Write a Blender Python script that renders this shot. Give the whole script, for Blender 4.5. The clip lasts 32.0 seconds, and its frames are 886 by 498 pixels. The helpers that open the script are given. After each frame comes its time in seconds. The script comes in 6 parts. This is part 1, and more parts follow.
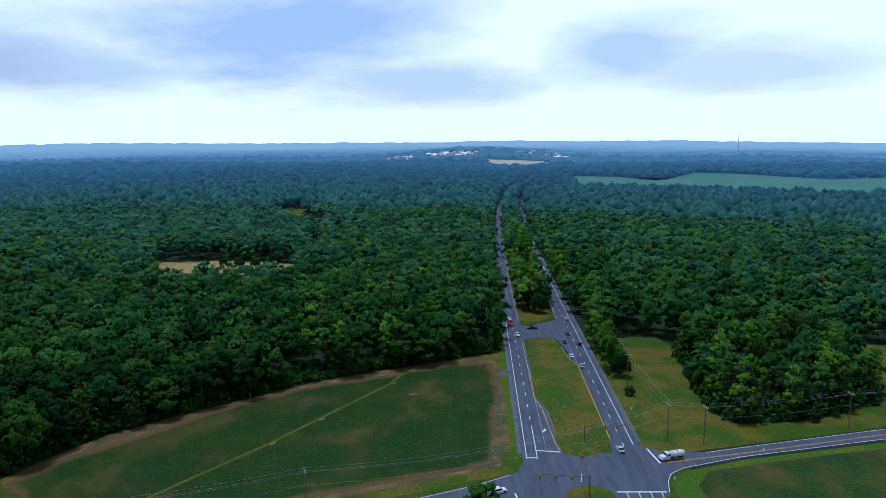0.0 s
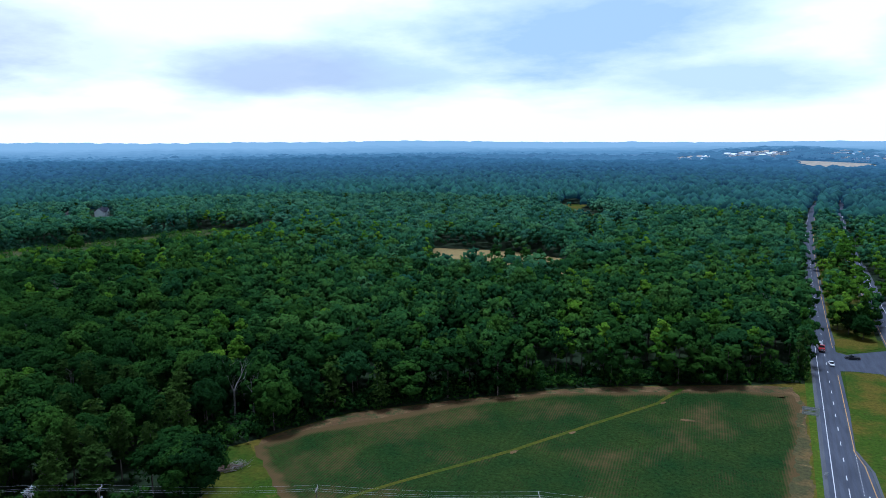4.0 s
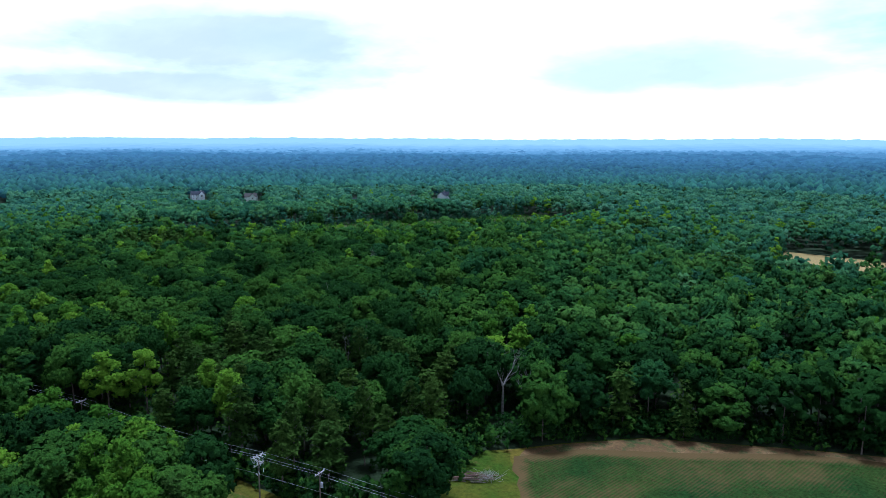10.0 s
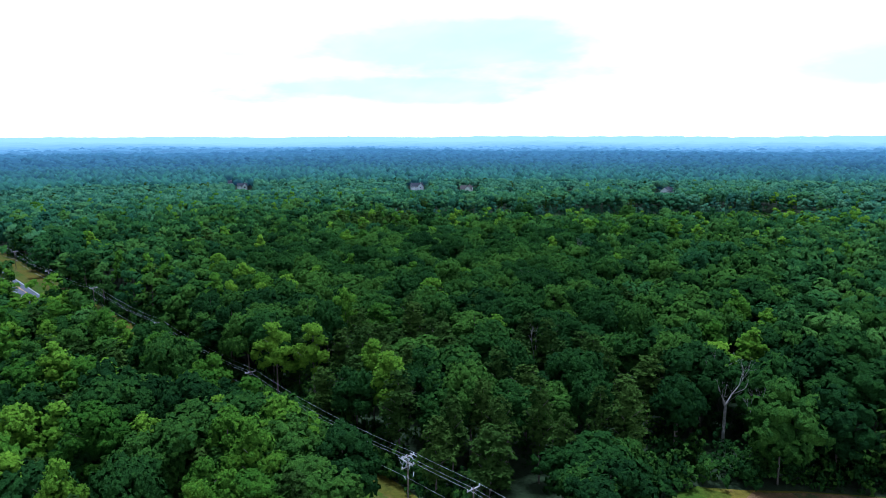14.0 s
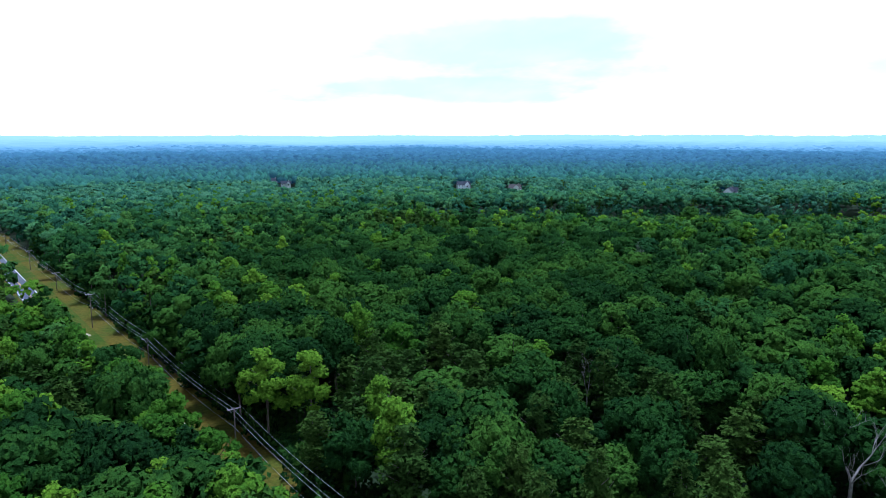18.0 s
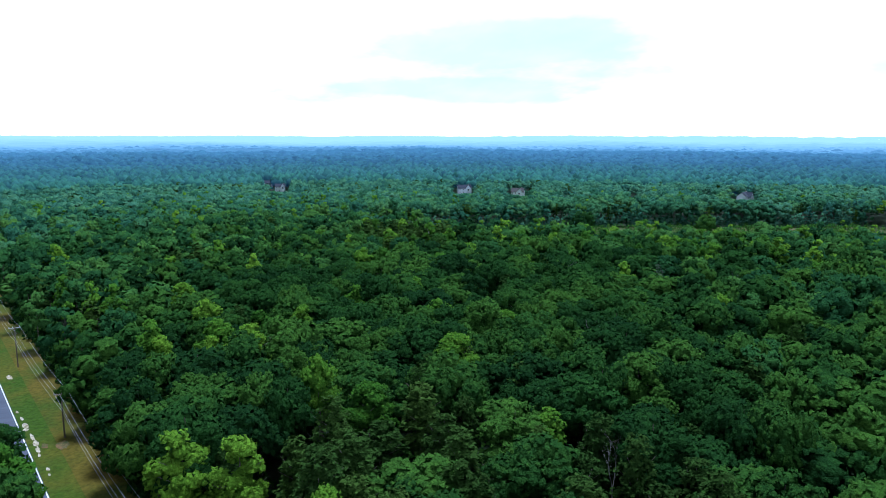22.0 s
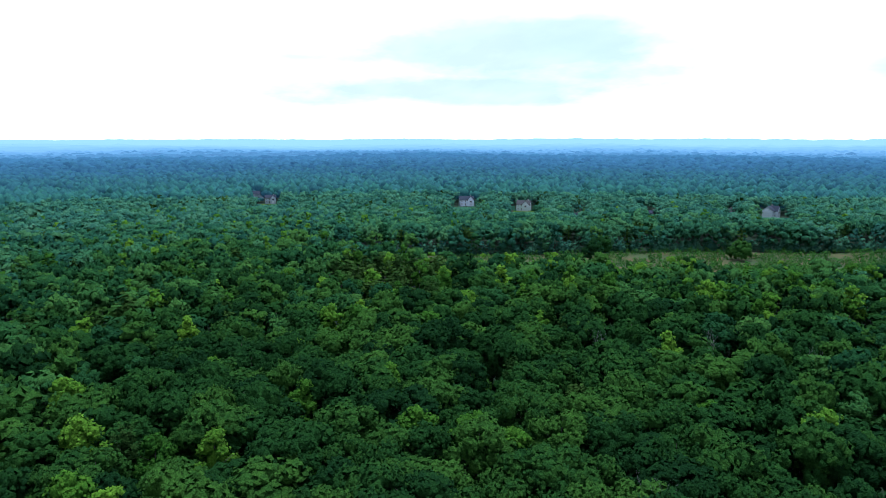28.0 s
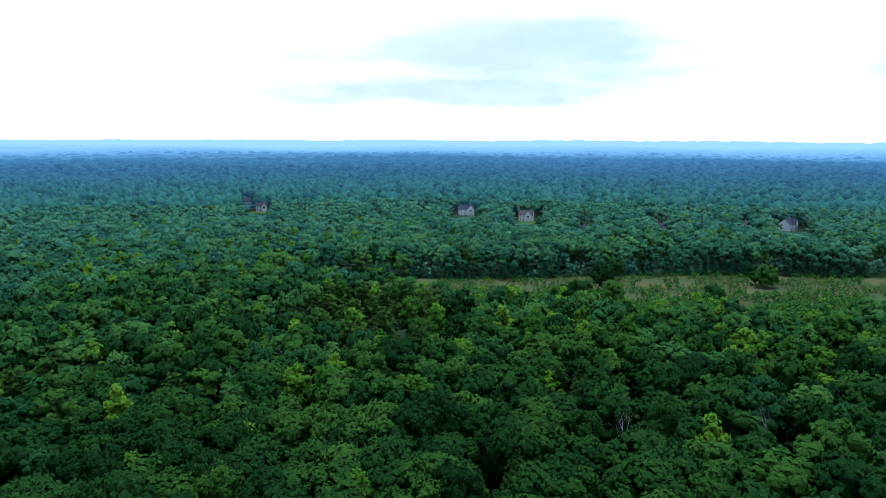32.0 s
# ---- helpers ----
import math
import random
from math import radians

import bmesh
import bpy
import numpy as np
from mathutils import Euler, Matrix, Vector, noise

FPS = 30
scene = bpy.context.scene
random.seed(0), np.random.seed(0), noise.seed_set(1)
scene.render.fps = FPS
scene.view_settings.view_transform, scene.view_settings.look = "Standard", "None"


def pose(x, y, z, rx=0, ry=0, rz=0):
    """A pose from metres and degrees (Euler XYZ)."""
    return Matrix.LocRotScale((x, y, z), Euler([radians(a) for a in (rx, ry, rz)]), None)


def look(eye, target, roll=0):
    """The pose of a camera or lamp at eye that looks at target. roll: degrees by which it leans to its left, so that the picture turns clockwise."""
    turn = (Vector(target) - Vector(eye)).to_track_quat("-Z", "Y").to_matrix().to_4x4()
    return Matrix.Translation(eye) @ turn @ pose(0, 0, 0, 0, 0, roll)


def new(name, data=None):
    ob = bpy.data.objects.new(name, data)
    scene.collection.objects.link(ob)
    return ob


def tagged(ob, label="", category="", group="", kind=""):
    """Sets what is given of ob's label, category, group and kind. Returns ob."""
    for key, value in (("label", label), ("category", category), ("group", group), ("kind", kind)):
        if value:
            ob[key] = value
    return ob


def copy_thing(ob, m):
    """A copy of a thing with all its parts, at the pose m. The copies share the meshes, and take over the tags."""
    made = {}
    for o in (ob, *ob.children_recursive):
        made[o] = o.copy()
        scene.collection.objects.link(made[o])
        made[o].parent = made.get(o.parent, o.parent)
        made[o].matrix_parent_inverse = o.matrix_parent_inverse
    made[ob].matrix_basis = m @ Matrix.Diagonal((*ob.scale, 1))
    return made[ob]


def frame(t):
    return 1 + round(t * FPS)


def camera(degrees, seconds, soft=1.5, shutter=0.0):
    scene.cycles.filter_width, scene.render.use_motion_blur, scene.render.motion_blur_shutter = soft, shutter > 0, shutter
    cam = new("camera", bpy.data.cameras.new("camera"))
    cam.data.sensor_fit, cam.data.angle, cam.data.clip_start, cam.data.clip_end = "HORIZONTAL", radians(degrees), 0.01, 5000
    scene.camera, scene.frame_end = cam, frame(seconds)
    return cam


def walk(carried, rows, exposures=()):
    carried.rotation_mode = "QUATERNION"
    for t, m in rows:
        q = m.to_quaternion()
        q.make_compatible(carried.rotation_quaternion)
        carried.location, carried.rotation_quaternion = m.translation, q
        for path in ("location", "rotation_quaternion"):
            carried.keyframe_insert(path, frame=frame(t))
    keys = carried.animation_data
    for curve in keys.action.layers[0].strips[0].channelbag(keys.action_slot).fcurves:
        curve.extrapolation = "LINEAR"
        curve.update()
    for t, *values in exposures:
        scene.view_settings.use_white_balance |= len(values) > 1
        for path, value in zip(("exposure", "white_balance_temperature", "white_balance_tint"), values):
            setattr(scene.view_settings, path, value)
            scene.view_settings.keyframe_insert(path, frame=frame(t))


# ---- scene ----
# The flight: seconds, place, heading to the left, tilt and lean in degrees
cam = camera(64.8, 32.0, soft=0.8)
PATH = [
    (0, 0.00, 0.00, 101.79, 0.000, -9.046, -0.46),
    (1, 0.45, 8.91, 99.47, 5.652, -9.013, -0.37),
    (2, 0.62, 17.54, 97.12, 11.378, -8.997, -0.28),
    (3, 0.41, 25.81, 94.50, 17.263, -8.891, -0.27),
    (4, -0.18, 33.84, 92.34, 23.070, -8.896, -0.18),
    (4.5, -0.54, 38.04, 91.33, 25.950, -8.911, -0.16),
    (6.5, -3.81, 53.74, 87.07, 35.425, -8.910, 0.00),
    (7, -5.11, 57.33, 85.94, 37.630, -8.886, 0.09),
    (8, -8.18, 64.39, 83.63, 41.935, -8.873, 0.13),
    (9, -11.84, 71.13, 81.23, 46.228, -8.902, 0.16),
    (10, -15.97, 77.54, 78.88, 50.594, -8.970, 0.18),
    (11, -20.66, 83.60, 76.32, 54.892, -9.000, 0.03),
    (12, -25.76, 89.24, 73.66, 59.136, -9.015, -0.05),
    (13, -31.48, 94.46, 70.94, 63.691, -9.025, -0.03),
    (14, -37.18, 99.14, 68.22, 68.580, -8.987, -0.09),
    (14.5, -40.01, 101.08, 66.92, 70.982, -8.952, -0.12),
    (16.5, -56.99, 109.98, 64.93, 72.580, -9.030, 0.00),
    (17, -61.33, 112.37, 64.98, 72.617, -9.027, -0.03),
    (18, -69.85, 116.25, 64.94, 72.707, -9.045, -0.05),
    (19, -78.73, 119.86, 64.89, 72.747, -9.011, 0.02),
    (20, -87.84, 123.76, 65.07, 72.805, -8.983, -0.03),
    (21, -96.50, 127.71, 65.48, 72.856, -8.991, -0.03),
    (22, -105.19, 131.38, 66.54, 72.936, -9.010, 0.08),
    (23, -114.80, 135.35, 67.94, 73.063, -9.023, 0.13),
    (24, -124.84, 139.17, 69.25, 73.111, -9.049, 0.12),
    (25, -135.09, 143.08, 70.51, 73.224, -9.032, 0.16),
    (27.5, -159.42, 152.85, 73.80, 73.316, -8.880, 0.00),
    (28, -164.14, 154.84, 74.77, 73.336, -8.878, -0.04),
    (29, -173.65, 158.95, 76.71, 73.383, -8.896, -0.05),
    (30, -183.24, 162.88, 78.37, 73.405, -8.890, -0.04),
    (31, -192.96, 166.41, 80.08, 73.409, -8.858, 0.05),
    (32, -203.05, 169.81, 81.84, 73.424, -8.868, 0.20),
]
walk(cam, [(t, pose(x, y, z, 90 + tilt, 0, yaw) @ pose(0, 0, 0, 0, 0, lean)) for t, x, y, z, yaw, tilt, lean in PATH],
     [(0, -0.14, 4800, 12), (4, 0.08, 4800, 12), (9, 0.54, 4800, 12), (14, 0.86, 4800, 12), (20, 0.90, 4800, 12), (25, 0.86, 4800, 12), (32, 0.70, 4800, 12)])

# ---- node helpers ----


class Nodes:
    """A short way to write node trees."""

    def __init__(self, tree):
        self.tree = tree
        tree.nodes.clear()

    def add(self, kind, **inputs):
        n = self.tree.nodes.new(kind)
        for key, value in inputs.items():
            self.put(n.inputs[key.replace("_", " ")], value)
        return n

    def put(self, socket, value):
        if isinstance(value, bpy.types.NodeSocket):
            self.tree.links.new(value, socket)
        else:
            socket.default_value = value

    def math(self, op, a, b=0.0, c=0.0, clamp=False):
        n = self.tree.nodes.new("ShaderNodeMath")
        n.operation, n.use_clamp = op, clamp
        for s, v in zip(n.inputs, (a, b, c)):
            self.put(s, v)
        return n.outputs[0]

    def vmath(self, op, a, b=(0, 0, 0)):
        n = self.tree.nodes.new("ShaderNodeVectorMath")
        n.operation = op
        self.put(n.inputs[0], a)
        self.put(n.inputs[1], b)
        return n.outputs["Value"] if op in ("DOT_PRODUCT", "LENGTH") else n.outputs[0]

    def mix(self, f, a, b, mode="MIX"):
        n = self.tree.nodes.new("ShaderNodeMixRGB")
        n.blend_type = mode
        for s, v in zip(n.inputs, (f, a, b)):
            self.put(s, v if isinstance(v, (bpy.types.NodeSocket, float, int)) else (*v, 1)[:4])
        return n.outputs[0]

    def ramp(self, f, stops):
        n = self.tree.nodes.new("ShaderNodeValToRGB")
        while len(n.color_ramp.elements) < len(stops):
            n.color_ramp.elements.new(0.5)
        for e, (p, c) in zip(n.color_ramp.elements, stops):
            e.position, e.color = p, ((c, c, c, 1) if isinstance(c, (int, float)) else (*c, 1))
        self.put(n.inputs[0], f)
        return n.outputs[0]

    def noise(self, vector, scale, detail=4.0, rough=0.55):
        n = self.tree.nodes.new("ShaderNodeTexNoise")
        self.put(n.inputs["Vector"], vector)
        for key, value in (("Scale", scale), ("Detail", detail), ("Roughness", rough)):
            n.inputs[key].default_value = value
        return n.outputs["Fac"]

    def place(self):
        return self.tree.nodes.new("ShaderNodeNewGeometry").outputs["Position"]


def material(name, build, rough=0.8, metal=0.0, spec=0.3, bump=0.0):
    """A principled material; build(nodes) gives the base colour, or the colour and a height for the bump."""
    m = bpy.data.materials.new(name)
    m.use_nodes = True
    n = Nodes(m.node_tree)
    out, bsdf = n.add("ShaderNodeOutputMaterial"), n.add("ShaderNodeBsdfPrincipled")
    n.put(out.inputs[0], bsdf.outputs[0])
    made = build(n)
    colour, relief = made if isinstance(made, tuple) and len(made) == 2 else (made, None)
    n.put(bsdf.inputs["Base Color"], colour if isinstance(colour, bpy.types.NodeSocket) else (*colour, 1))
    for key, value in (("Roughness", rough), ("Metallic", metal), ("Specular IOR Level", spec)):
        bsdf.inputs[key].default_value = value
    if relief is not None:
        b = n.add("ShaderNodeBump", Height=relief, Strength=1.0, Distance=bump)
        n.put(bsdf.inputs["Normal"], b.outputs[0])
    return m


# ---- sky and sun ----
world = bpy.data.worlds.new("sky")
scene.world = world
world.use_nodes = True
w = Nodes(world.node_tree)
sky = w.add("ShaderNodeTexSky")
sky.sky_type, sky.sun_disc = "NISHITA", False
sky.sun_elevation, sky.sun_rotation, sky.air_density, sky.dust_density = radians(79), radians(297), 1.0, 1.5
way = w.add("ShaderNodeTexCoord").outputs["Generated"]
parts_of_way = w.add("ShaderNodeSeparateXYZ", Vector=way)
up = w.math("MAXIMUM", parts_of_way.outputs["Z"], 0.0)
flat = w.math("DIVIDE", 1.0, w.math("ADD", up, 0.20))
on_deck = w.vmath("MULTIPLY", way, w.add("ShaderNodeCombineXYZ", X=flat, Y=flat, Z=0.0).outputs[0])
banks = w.noise(w.vmath("ADD", on_deck, (2.15, 0.4, 0.0)), 1.3, 6.0, 0.58)
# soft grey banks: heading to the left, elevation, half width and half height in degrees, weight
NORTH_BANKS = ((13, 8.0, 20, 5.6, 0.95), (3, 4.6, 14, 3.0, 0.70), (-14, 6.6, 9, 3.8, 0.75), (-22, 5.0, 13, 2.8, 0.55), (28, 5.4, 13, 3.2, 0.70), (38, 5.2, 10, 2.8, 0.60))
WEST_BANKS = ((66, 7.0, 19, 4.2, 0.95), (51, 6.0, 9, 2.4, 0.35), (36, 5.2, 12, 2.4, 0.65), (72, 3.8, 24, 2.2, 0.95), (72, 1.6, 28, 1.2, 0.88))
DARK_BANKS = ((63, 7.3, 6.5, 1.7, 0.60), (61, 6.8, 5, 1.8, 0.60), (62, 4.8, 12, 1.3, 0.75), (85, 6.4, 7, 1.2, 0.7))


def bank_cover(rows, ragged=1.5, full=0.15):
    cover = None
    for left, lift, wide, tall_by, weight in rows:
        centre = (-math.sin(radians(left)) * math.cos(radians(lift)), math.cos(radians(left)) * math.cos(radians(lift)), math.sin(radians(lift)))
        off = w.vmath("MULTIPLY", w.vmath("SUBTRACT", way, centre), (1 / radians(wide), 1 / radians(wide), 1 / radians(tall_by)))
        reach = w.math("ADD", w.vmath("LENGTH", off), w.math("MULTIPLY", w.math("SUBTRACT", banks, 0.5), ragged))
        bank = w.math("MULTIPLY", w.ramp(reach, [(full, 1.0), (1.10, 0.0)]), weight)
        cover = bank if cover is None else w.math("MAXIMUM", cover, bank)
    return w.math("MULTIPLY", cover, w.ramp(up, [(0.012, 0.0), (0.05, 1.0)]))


blue_sky = w.vmath("MULTIPLY", sky.outputs[0], (0.11, 0.11, 0.11))
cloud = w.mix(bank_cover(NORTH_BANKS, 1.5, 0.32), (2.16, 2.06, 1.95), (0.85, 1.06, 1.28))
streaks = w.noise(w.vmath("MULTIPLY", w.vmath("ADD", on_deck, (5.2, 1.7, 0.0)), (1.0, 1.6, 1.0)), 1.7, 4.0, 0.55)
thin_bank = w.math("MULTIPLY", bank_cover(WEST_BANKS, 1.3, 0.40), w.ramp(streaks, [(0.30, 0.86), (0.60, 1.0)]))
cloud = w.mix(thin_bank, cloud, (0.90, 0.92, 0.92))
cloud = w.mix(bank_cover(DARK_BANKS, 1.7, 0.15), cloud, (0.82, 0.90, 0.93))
# sky above the view dimmed to lower the light on the ground
heavy = w.ramp(up, [(0.19, 1.0), (0.56, 0.26)])
# unseen southern sky dimmed too, to darken the tree sides that face it
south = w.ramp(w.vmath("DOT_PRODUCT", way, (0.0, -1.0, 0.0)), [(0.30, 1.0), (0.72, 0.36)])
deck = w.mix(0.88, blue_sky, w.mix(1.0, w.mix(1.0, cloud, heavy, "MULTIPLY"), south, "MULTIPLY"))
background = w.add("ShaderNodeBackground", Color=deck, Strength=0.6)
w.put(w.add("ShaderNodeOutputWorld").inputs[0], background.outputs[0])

sun = new("sun", bpy.data.lights.new("sun", "SUN"))
sun.data.energy, sun.data.angle, sun.data.color = 2.3, radians(14), (1.0, 0.98, 0.93)
sun.matrix_world = look((0, 0, 300), (16, -8, 200))

# ---- materials ----


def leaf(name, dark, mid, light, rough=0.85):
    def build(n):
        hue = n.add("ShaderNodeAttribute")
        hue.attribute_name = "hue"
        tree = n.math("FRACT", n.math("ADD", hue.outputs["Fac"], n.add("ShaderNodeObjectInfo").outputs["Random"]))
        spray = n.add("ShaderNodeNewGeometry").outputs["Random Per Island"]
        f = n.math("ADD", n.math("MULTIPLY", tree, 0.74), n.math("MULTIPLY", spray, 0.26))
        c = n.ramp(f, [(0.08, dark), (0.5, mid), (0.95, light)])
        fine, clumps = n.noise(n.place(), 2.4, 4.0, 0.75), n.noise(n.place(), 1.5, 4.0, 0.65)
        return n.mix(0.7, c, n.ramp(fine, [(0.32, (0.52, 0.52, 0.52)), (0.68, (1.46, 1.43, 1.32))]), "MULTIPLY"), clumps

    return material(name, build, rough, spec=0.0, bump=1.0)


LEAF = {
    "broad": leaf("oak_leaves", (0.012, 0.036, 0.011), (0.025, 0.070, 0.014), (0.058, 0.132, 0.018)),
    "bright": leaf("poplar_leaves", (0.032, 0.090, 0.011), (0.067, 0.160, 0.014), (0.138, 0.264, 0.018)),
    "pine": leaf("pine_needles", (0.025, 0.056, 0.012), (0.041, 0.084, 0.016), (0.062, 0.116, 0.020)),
    # leaves of the further rings: colour made paler and bluer to imitate haze
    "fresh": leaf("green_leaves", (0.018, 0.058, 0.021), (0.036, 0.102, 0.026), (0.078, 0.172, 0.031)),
    "mid": leaf("haze_tinted_leaves", (0.026, 0.084, 0.050), (0.049, 0.140, 0.062), (0.092, 0.206, 0.070)),
    "hazed": leaf("haze_blue_leaves", (0.036, 0.110, 0.082), (0.064, 0.170, 0.101), (0.100, 0.226, 0.116)),
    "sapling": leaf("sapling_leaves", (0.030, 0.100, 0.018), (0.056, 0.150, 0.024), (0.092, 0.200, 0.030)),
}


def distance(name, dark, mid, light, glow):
    """The far distance, a plain backdrop behind all else, with haze put into its colour and glow."""
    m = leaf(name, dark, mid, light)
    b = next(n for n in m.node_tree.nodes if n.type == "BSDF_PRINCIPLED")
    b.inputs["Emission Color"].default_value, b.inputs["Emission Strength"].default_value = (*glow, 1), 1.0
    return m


# haze painted in as bluer leaf colour and added glow, step by step
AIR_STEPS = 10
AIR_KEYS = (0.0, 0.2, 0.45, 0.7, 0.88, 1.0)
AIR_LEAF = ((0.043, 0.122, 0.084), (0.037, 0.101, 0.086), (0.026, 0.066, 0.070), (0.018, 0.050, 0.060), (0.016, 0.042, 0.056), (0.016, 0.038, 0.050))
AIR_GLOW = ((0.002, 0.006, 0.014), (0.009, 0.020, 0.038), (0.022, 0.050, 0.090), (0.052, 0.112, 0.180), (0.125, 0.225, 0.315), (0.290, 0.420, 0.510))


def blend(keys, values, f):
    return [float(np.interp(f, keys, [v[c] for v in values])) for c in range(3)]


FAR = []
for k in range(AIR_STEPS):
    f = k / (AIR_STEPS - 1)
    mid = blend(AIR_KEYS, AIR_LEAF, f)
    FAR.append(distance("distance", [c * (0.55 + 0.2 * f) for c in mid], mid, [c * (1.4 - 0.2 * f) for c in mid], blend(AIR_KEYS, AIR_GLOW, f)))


def bark_colour(n):
    f = n.noise(n.vmath("MULTIPLY", n.place(), (3, 3, 0.6)), 2.0, 4.0)
    return n.ramp(f, [(0.3, (0.05, 0.04, 0.03)), (0.7, (0.20, 0.17, 0.14))]), f


BARK = material("bark", bark_colour, 0.9, bump=0.05)
DEAD = material("dead_wood", lambda n: n.ramp(n.noise(n.place(), 2.0), [(0.3, (0.17, 0.155, 0.145)), (0.7, (0.40, 0.375, 0.36))]), 0.9)


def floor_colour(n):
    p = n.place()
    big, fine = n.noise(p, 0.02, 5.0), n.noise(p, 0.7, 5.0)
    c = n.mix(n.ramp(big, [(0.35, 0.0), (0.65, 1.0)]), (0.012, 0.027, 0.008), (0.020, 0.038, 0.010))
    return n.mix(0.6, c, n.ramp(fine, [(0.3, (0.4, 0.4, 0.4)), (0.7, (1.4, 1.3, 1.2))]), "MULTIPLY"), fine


def grass_colour(green, straw, bare, much=0.5, soft_by=0.10):
    def build(n):
        p = n.place()
        a, b, c = n.noise(p, 0.055, 6.0, 0.62), n.noise(p, 0.9, 5.0, 0.65), n.noise(n.vmath("ADD", p, (90, 40, 0)), 0.10, 6.0, 0.65)
        base = n.mix(n.ramp(a, [(much - soft_by, 0.0), (much + soft_by, 1.0)]), straw, green)
        base = n.mix(n.ramp(c, [(0.62, 0.0), (0.72, 1.0)]), base, bare)
        return n.mix(0.75, base, n.ramp(b, [(0.25, (0.35, 0.35, 0.35)), (0.75, (1.55, 1.5, 1.4))]), "MULTIPLY"), b

    return build


def crop_colour(n, bare=0.475, drill=0.05, along=(0.9985, 0.052, 0.0), west=0.13, lush=1.0):
    p = n.place()
    wander = n.noise(p, 0.02, 3.0)
    across = n.math("ADD", n.vmath("DOT_PRODUCT", p, along), n.math("MULTIPLY", wander, 2.0))
    rows = n.math("SINE", n.math("MULTIPLY", across, 7.6))
    thin = n.noise(n.vmath("MULTIPLY", p, (1.0, 0.7, 1.0)), 0.045, 7.0, 0.66)
    fine = n.noise(p, 0.9, 6.0, 0.80)
    cover = n.math("ADD", n.math("MULTIPLY", rows, drill), n.math("ADD", thin, n.math("MULTIPLY", fine, 0.5)))
    soil = n.mix(thin, (0.122, 0.078, 0.032), (0.088, 0.063, 0.025))
    green = n.mix(n.ramp(n.noise(p, 0.05, 6.0, 0.65), [(0.35, 0.0), (0.65, 1.0)]), (0.014 * lush, 0.040 * lush, 0.009 * lush), (0.030 * lush, 0.053 * lush, 0.010 * lush))
    plant = n.mix(0.9, green, n.ramp(fine, [(0.34, (0.30, 0.30, 0.30)), (0.66, (1.65, 1.65, 1.6))]), "MULTIPLY")
    grown = n.add("ShaderNodeAttribute")
    grown.attribute_name = "grown"
    cover = n.math("ADD", cover, n.math("MULTIPLY", n.math("SUBTRACT", grown.outputs["Fac"], 1.0), 0.42))
    # poorer stand towards the western end
    poor = n.math("MULTIPLY", n.math("ADD", n.vmath("DOT_PRODUCT", p, (-0.020, 0.004, 0.0)), -2.3, clamp=True), west)
    cover = n.math("SUBTRACT", cover, poor)
    return n.mix(n.ramp(cover, [(bare, 1.0), (bare + 0.24, 0.0)]), plant, soil), cover


def soil_colour(n):
    p = n.place()
    f, g = n.noise(p, 0.10, 6.0, 0.62), n.noise(p, 1.1, 6.0, 0.75)
    c = n.ramp(f, [(0.3, (0.085, 0.050, 0.019)), (0.5, (0.132, 0.077, 0.030)), (0.70, (0.235, 0.148, 0.070))])
    weeds = n.ramp(n.noise(n.vmath("ADD", p, (30, 70, 0)), 0.22, 8.0, 0.76), [(0.49, 0.0), (0.60, 0.92)])
    c = n.mix(weeds, c, (0.042, 0.066, 0.014))
    return n.mix(0.8, c, n.ramp(g, [(0.3, (0.5, 0.5, 0.5)), (0.7, (1.45, 1.45, 1.4))]), "MULTIPLY"), g


def asphalt_colour(lo, hi):
    def build(n):
        p = n.place()
        worn, fine = n.noise(n.vmath("MULTIPLY", p, (1.0, 0.12, 1.0)), 0.5, 5.0), n.noise(p, 5.0, 3.0)
        c = n.mix(n.ramp(worn, [(0.3, 0.0), (0.7, 1.0)]), lo, hi)
        return n.mix(0.5, c, n.ramp(fine, [(0.3, (0.7, 0.7, 0.7)), (0.7, (1.25, 1.25, 1.25))]), "MULTIPLY"), fine

    return build


FLOOR = material("forest_floor", floor_colour, 0.95, bump=0.3)
VERGE = material("verge_grass", grass_colour((0.048, 0.090, 0.006), (0.122, 0.102, 0.014), (0.190, 0.118, 0.040), 0.50, 0.08), 0.95, spec=0.1, bump=0.15)
LAWN = material("mown_grass", grass_colour((0.056, 0.116, 0.007), (0.095, 0.124, 0.010), (0.15, 0.12, 0.04), 0.42), 0.95, spec=0.1, bump=0.15)
STRAW = material("track_grass", grass_colour((0.050, 0.088, 0.008), (0.090, 0.096, 0.010), (0.18, 0.12, 0.05), 0.50), 0.95, spec=0.1, bump=0.15)
CORRIDOR = material("rough_olive_grass", grass_colour((0.050, 0.078, 0.008), (0.100, 0.082, 0.011), (0.130, 0.080, 0.028), 0.54, 0.10), 0.95, spec=0.1, bump=0.2)
CROP = material("crop_rows", crop_colour, 0.95, spec=0.06, bump=0.25)
THIN_CROP = material("thin_crop", lambda n: crop_colour(n, 0.54, 0.04, (-0.24, 0.97, 0.0), 0.0, 1.25), 0.95, spec=0.06, bump=0.25)
STUBBLE = material("tan_stubble", grass_colour((0.070, 0.068, 0.022), (0.200, 0.120, 0.040), (0.310, 0.200, 0.080), 0.40, 0.07), 0.95, bump=0.2)
SOIL = material("bare_soil", soil_colour, 0.95, bump=0.1)
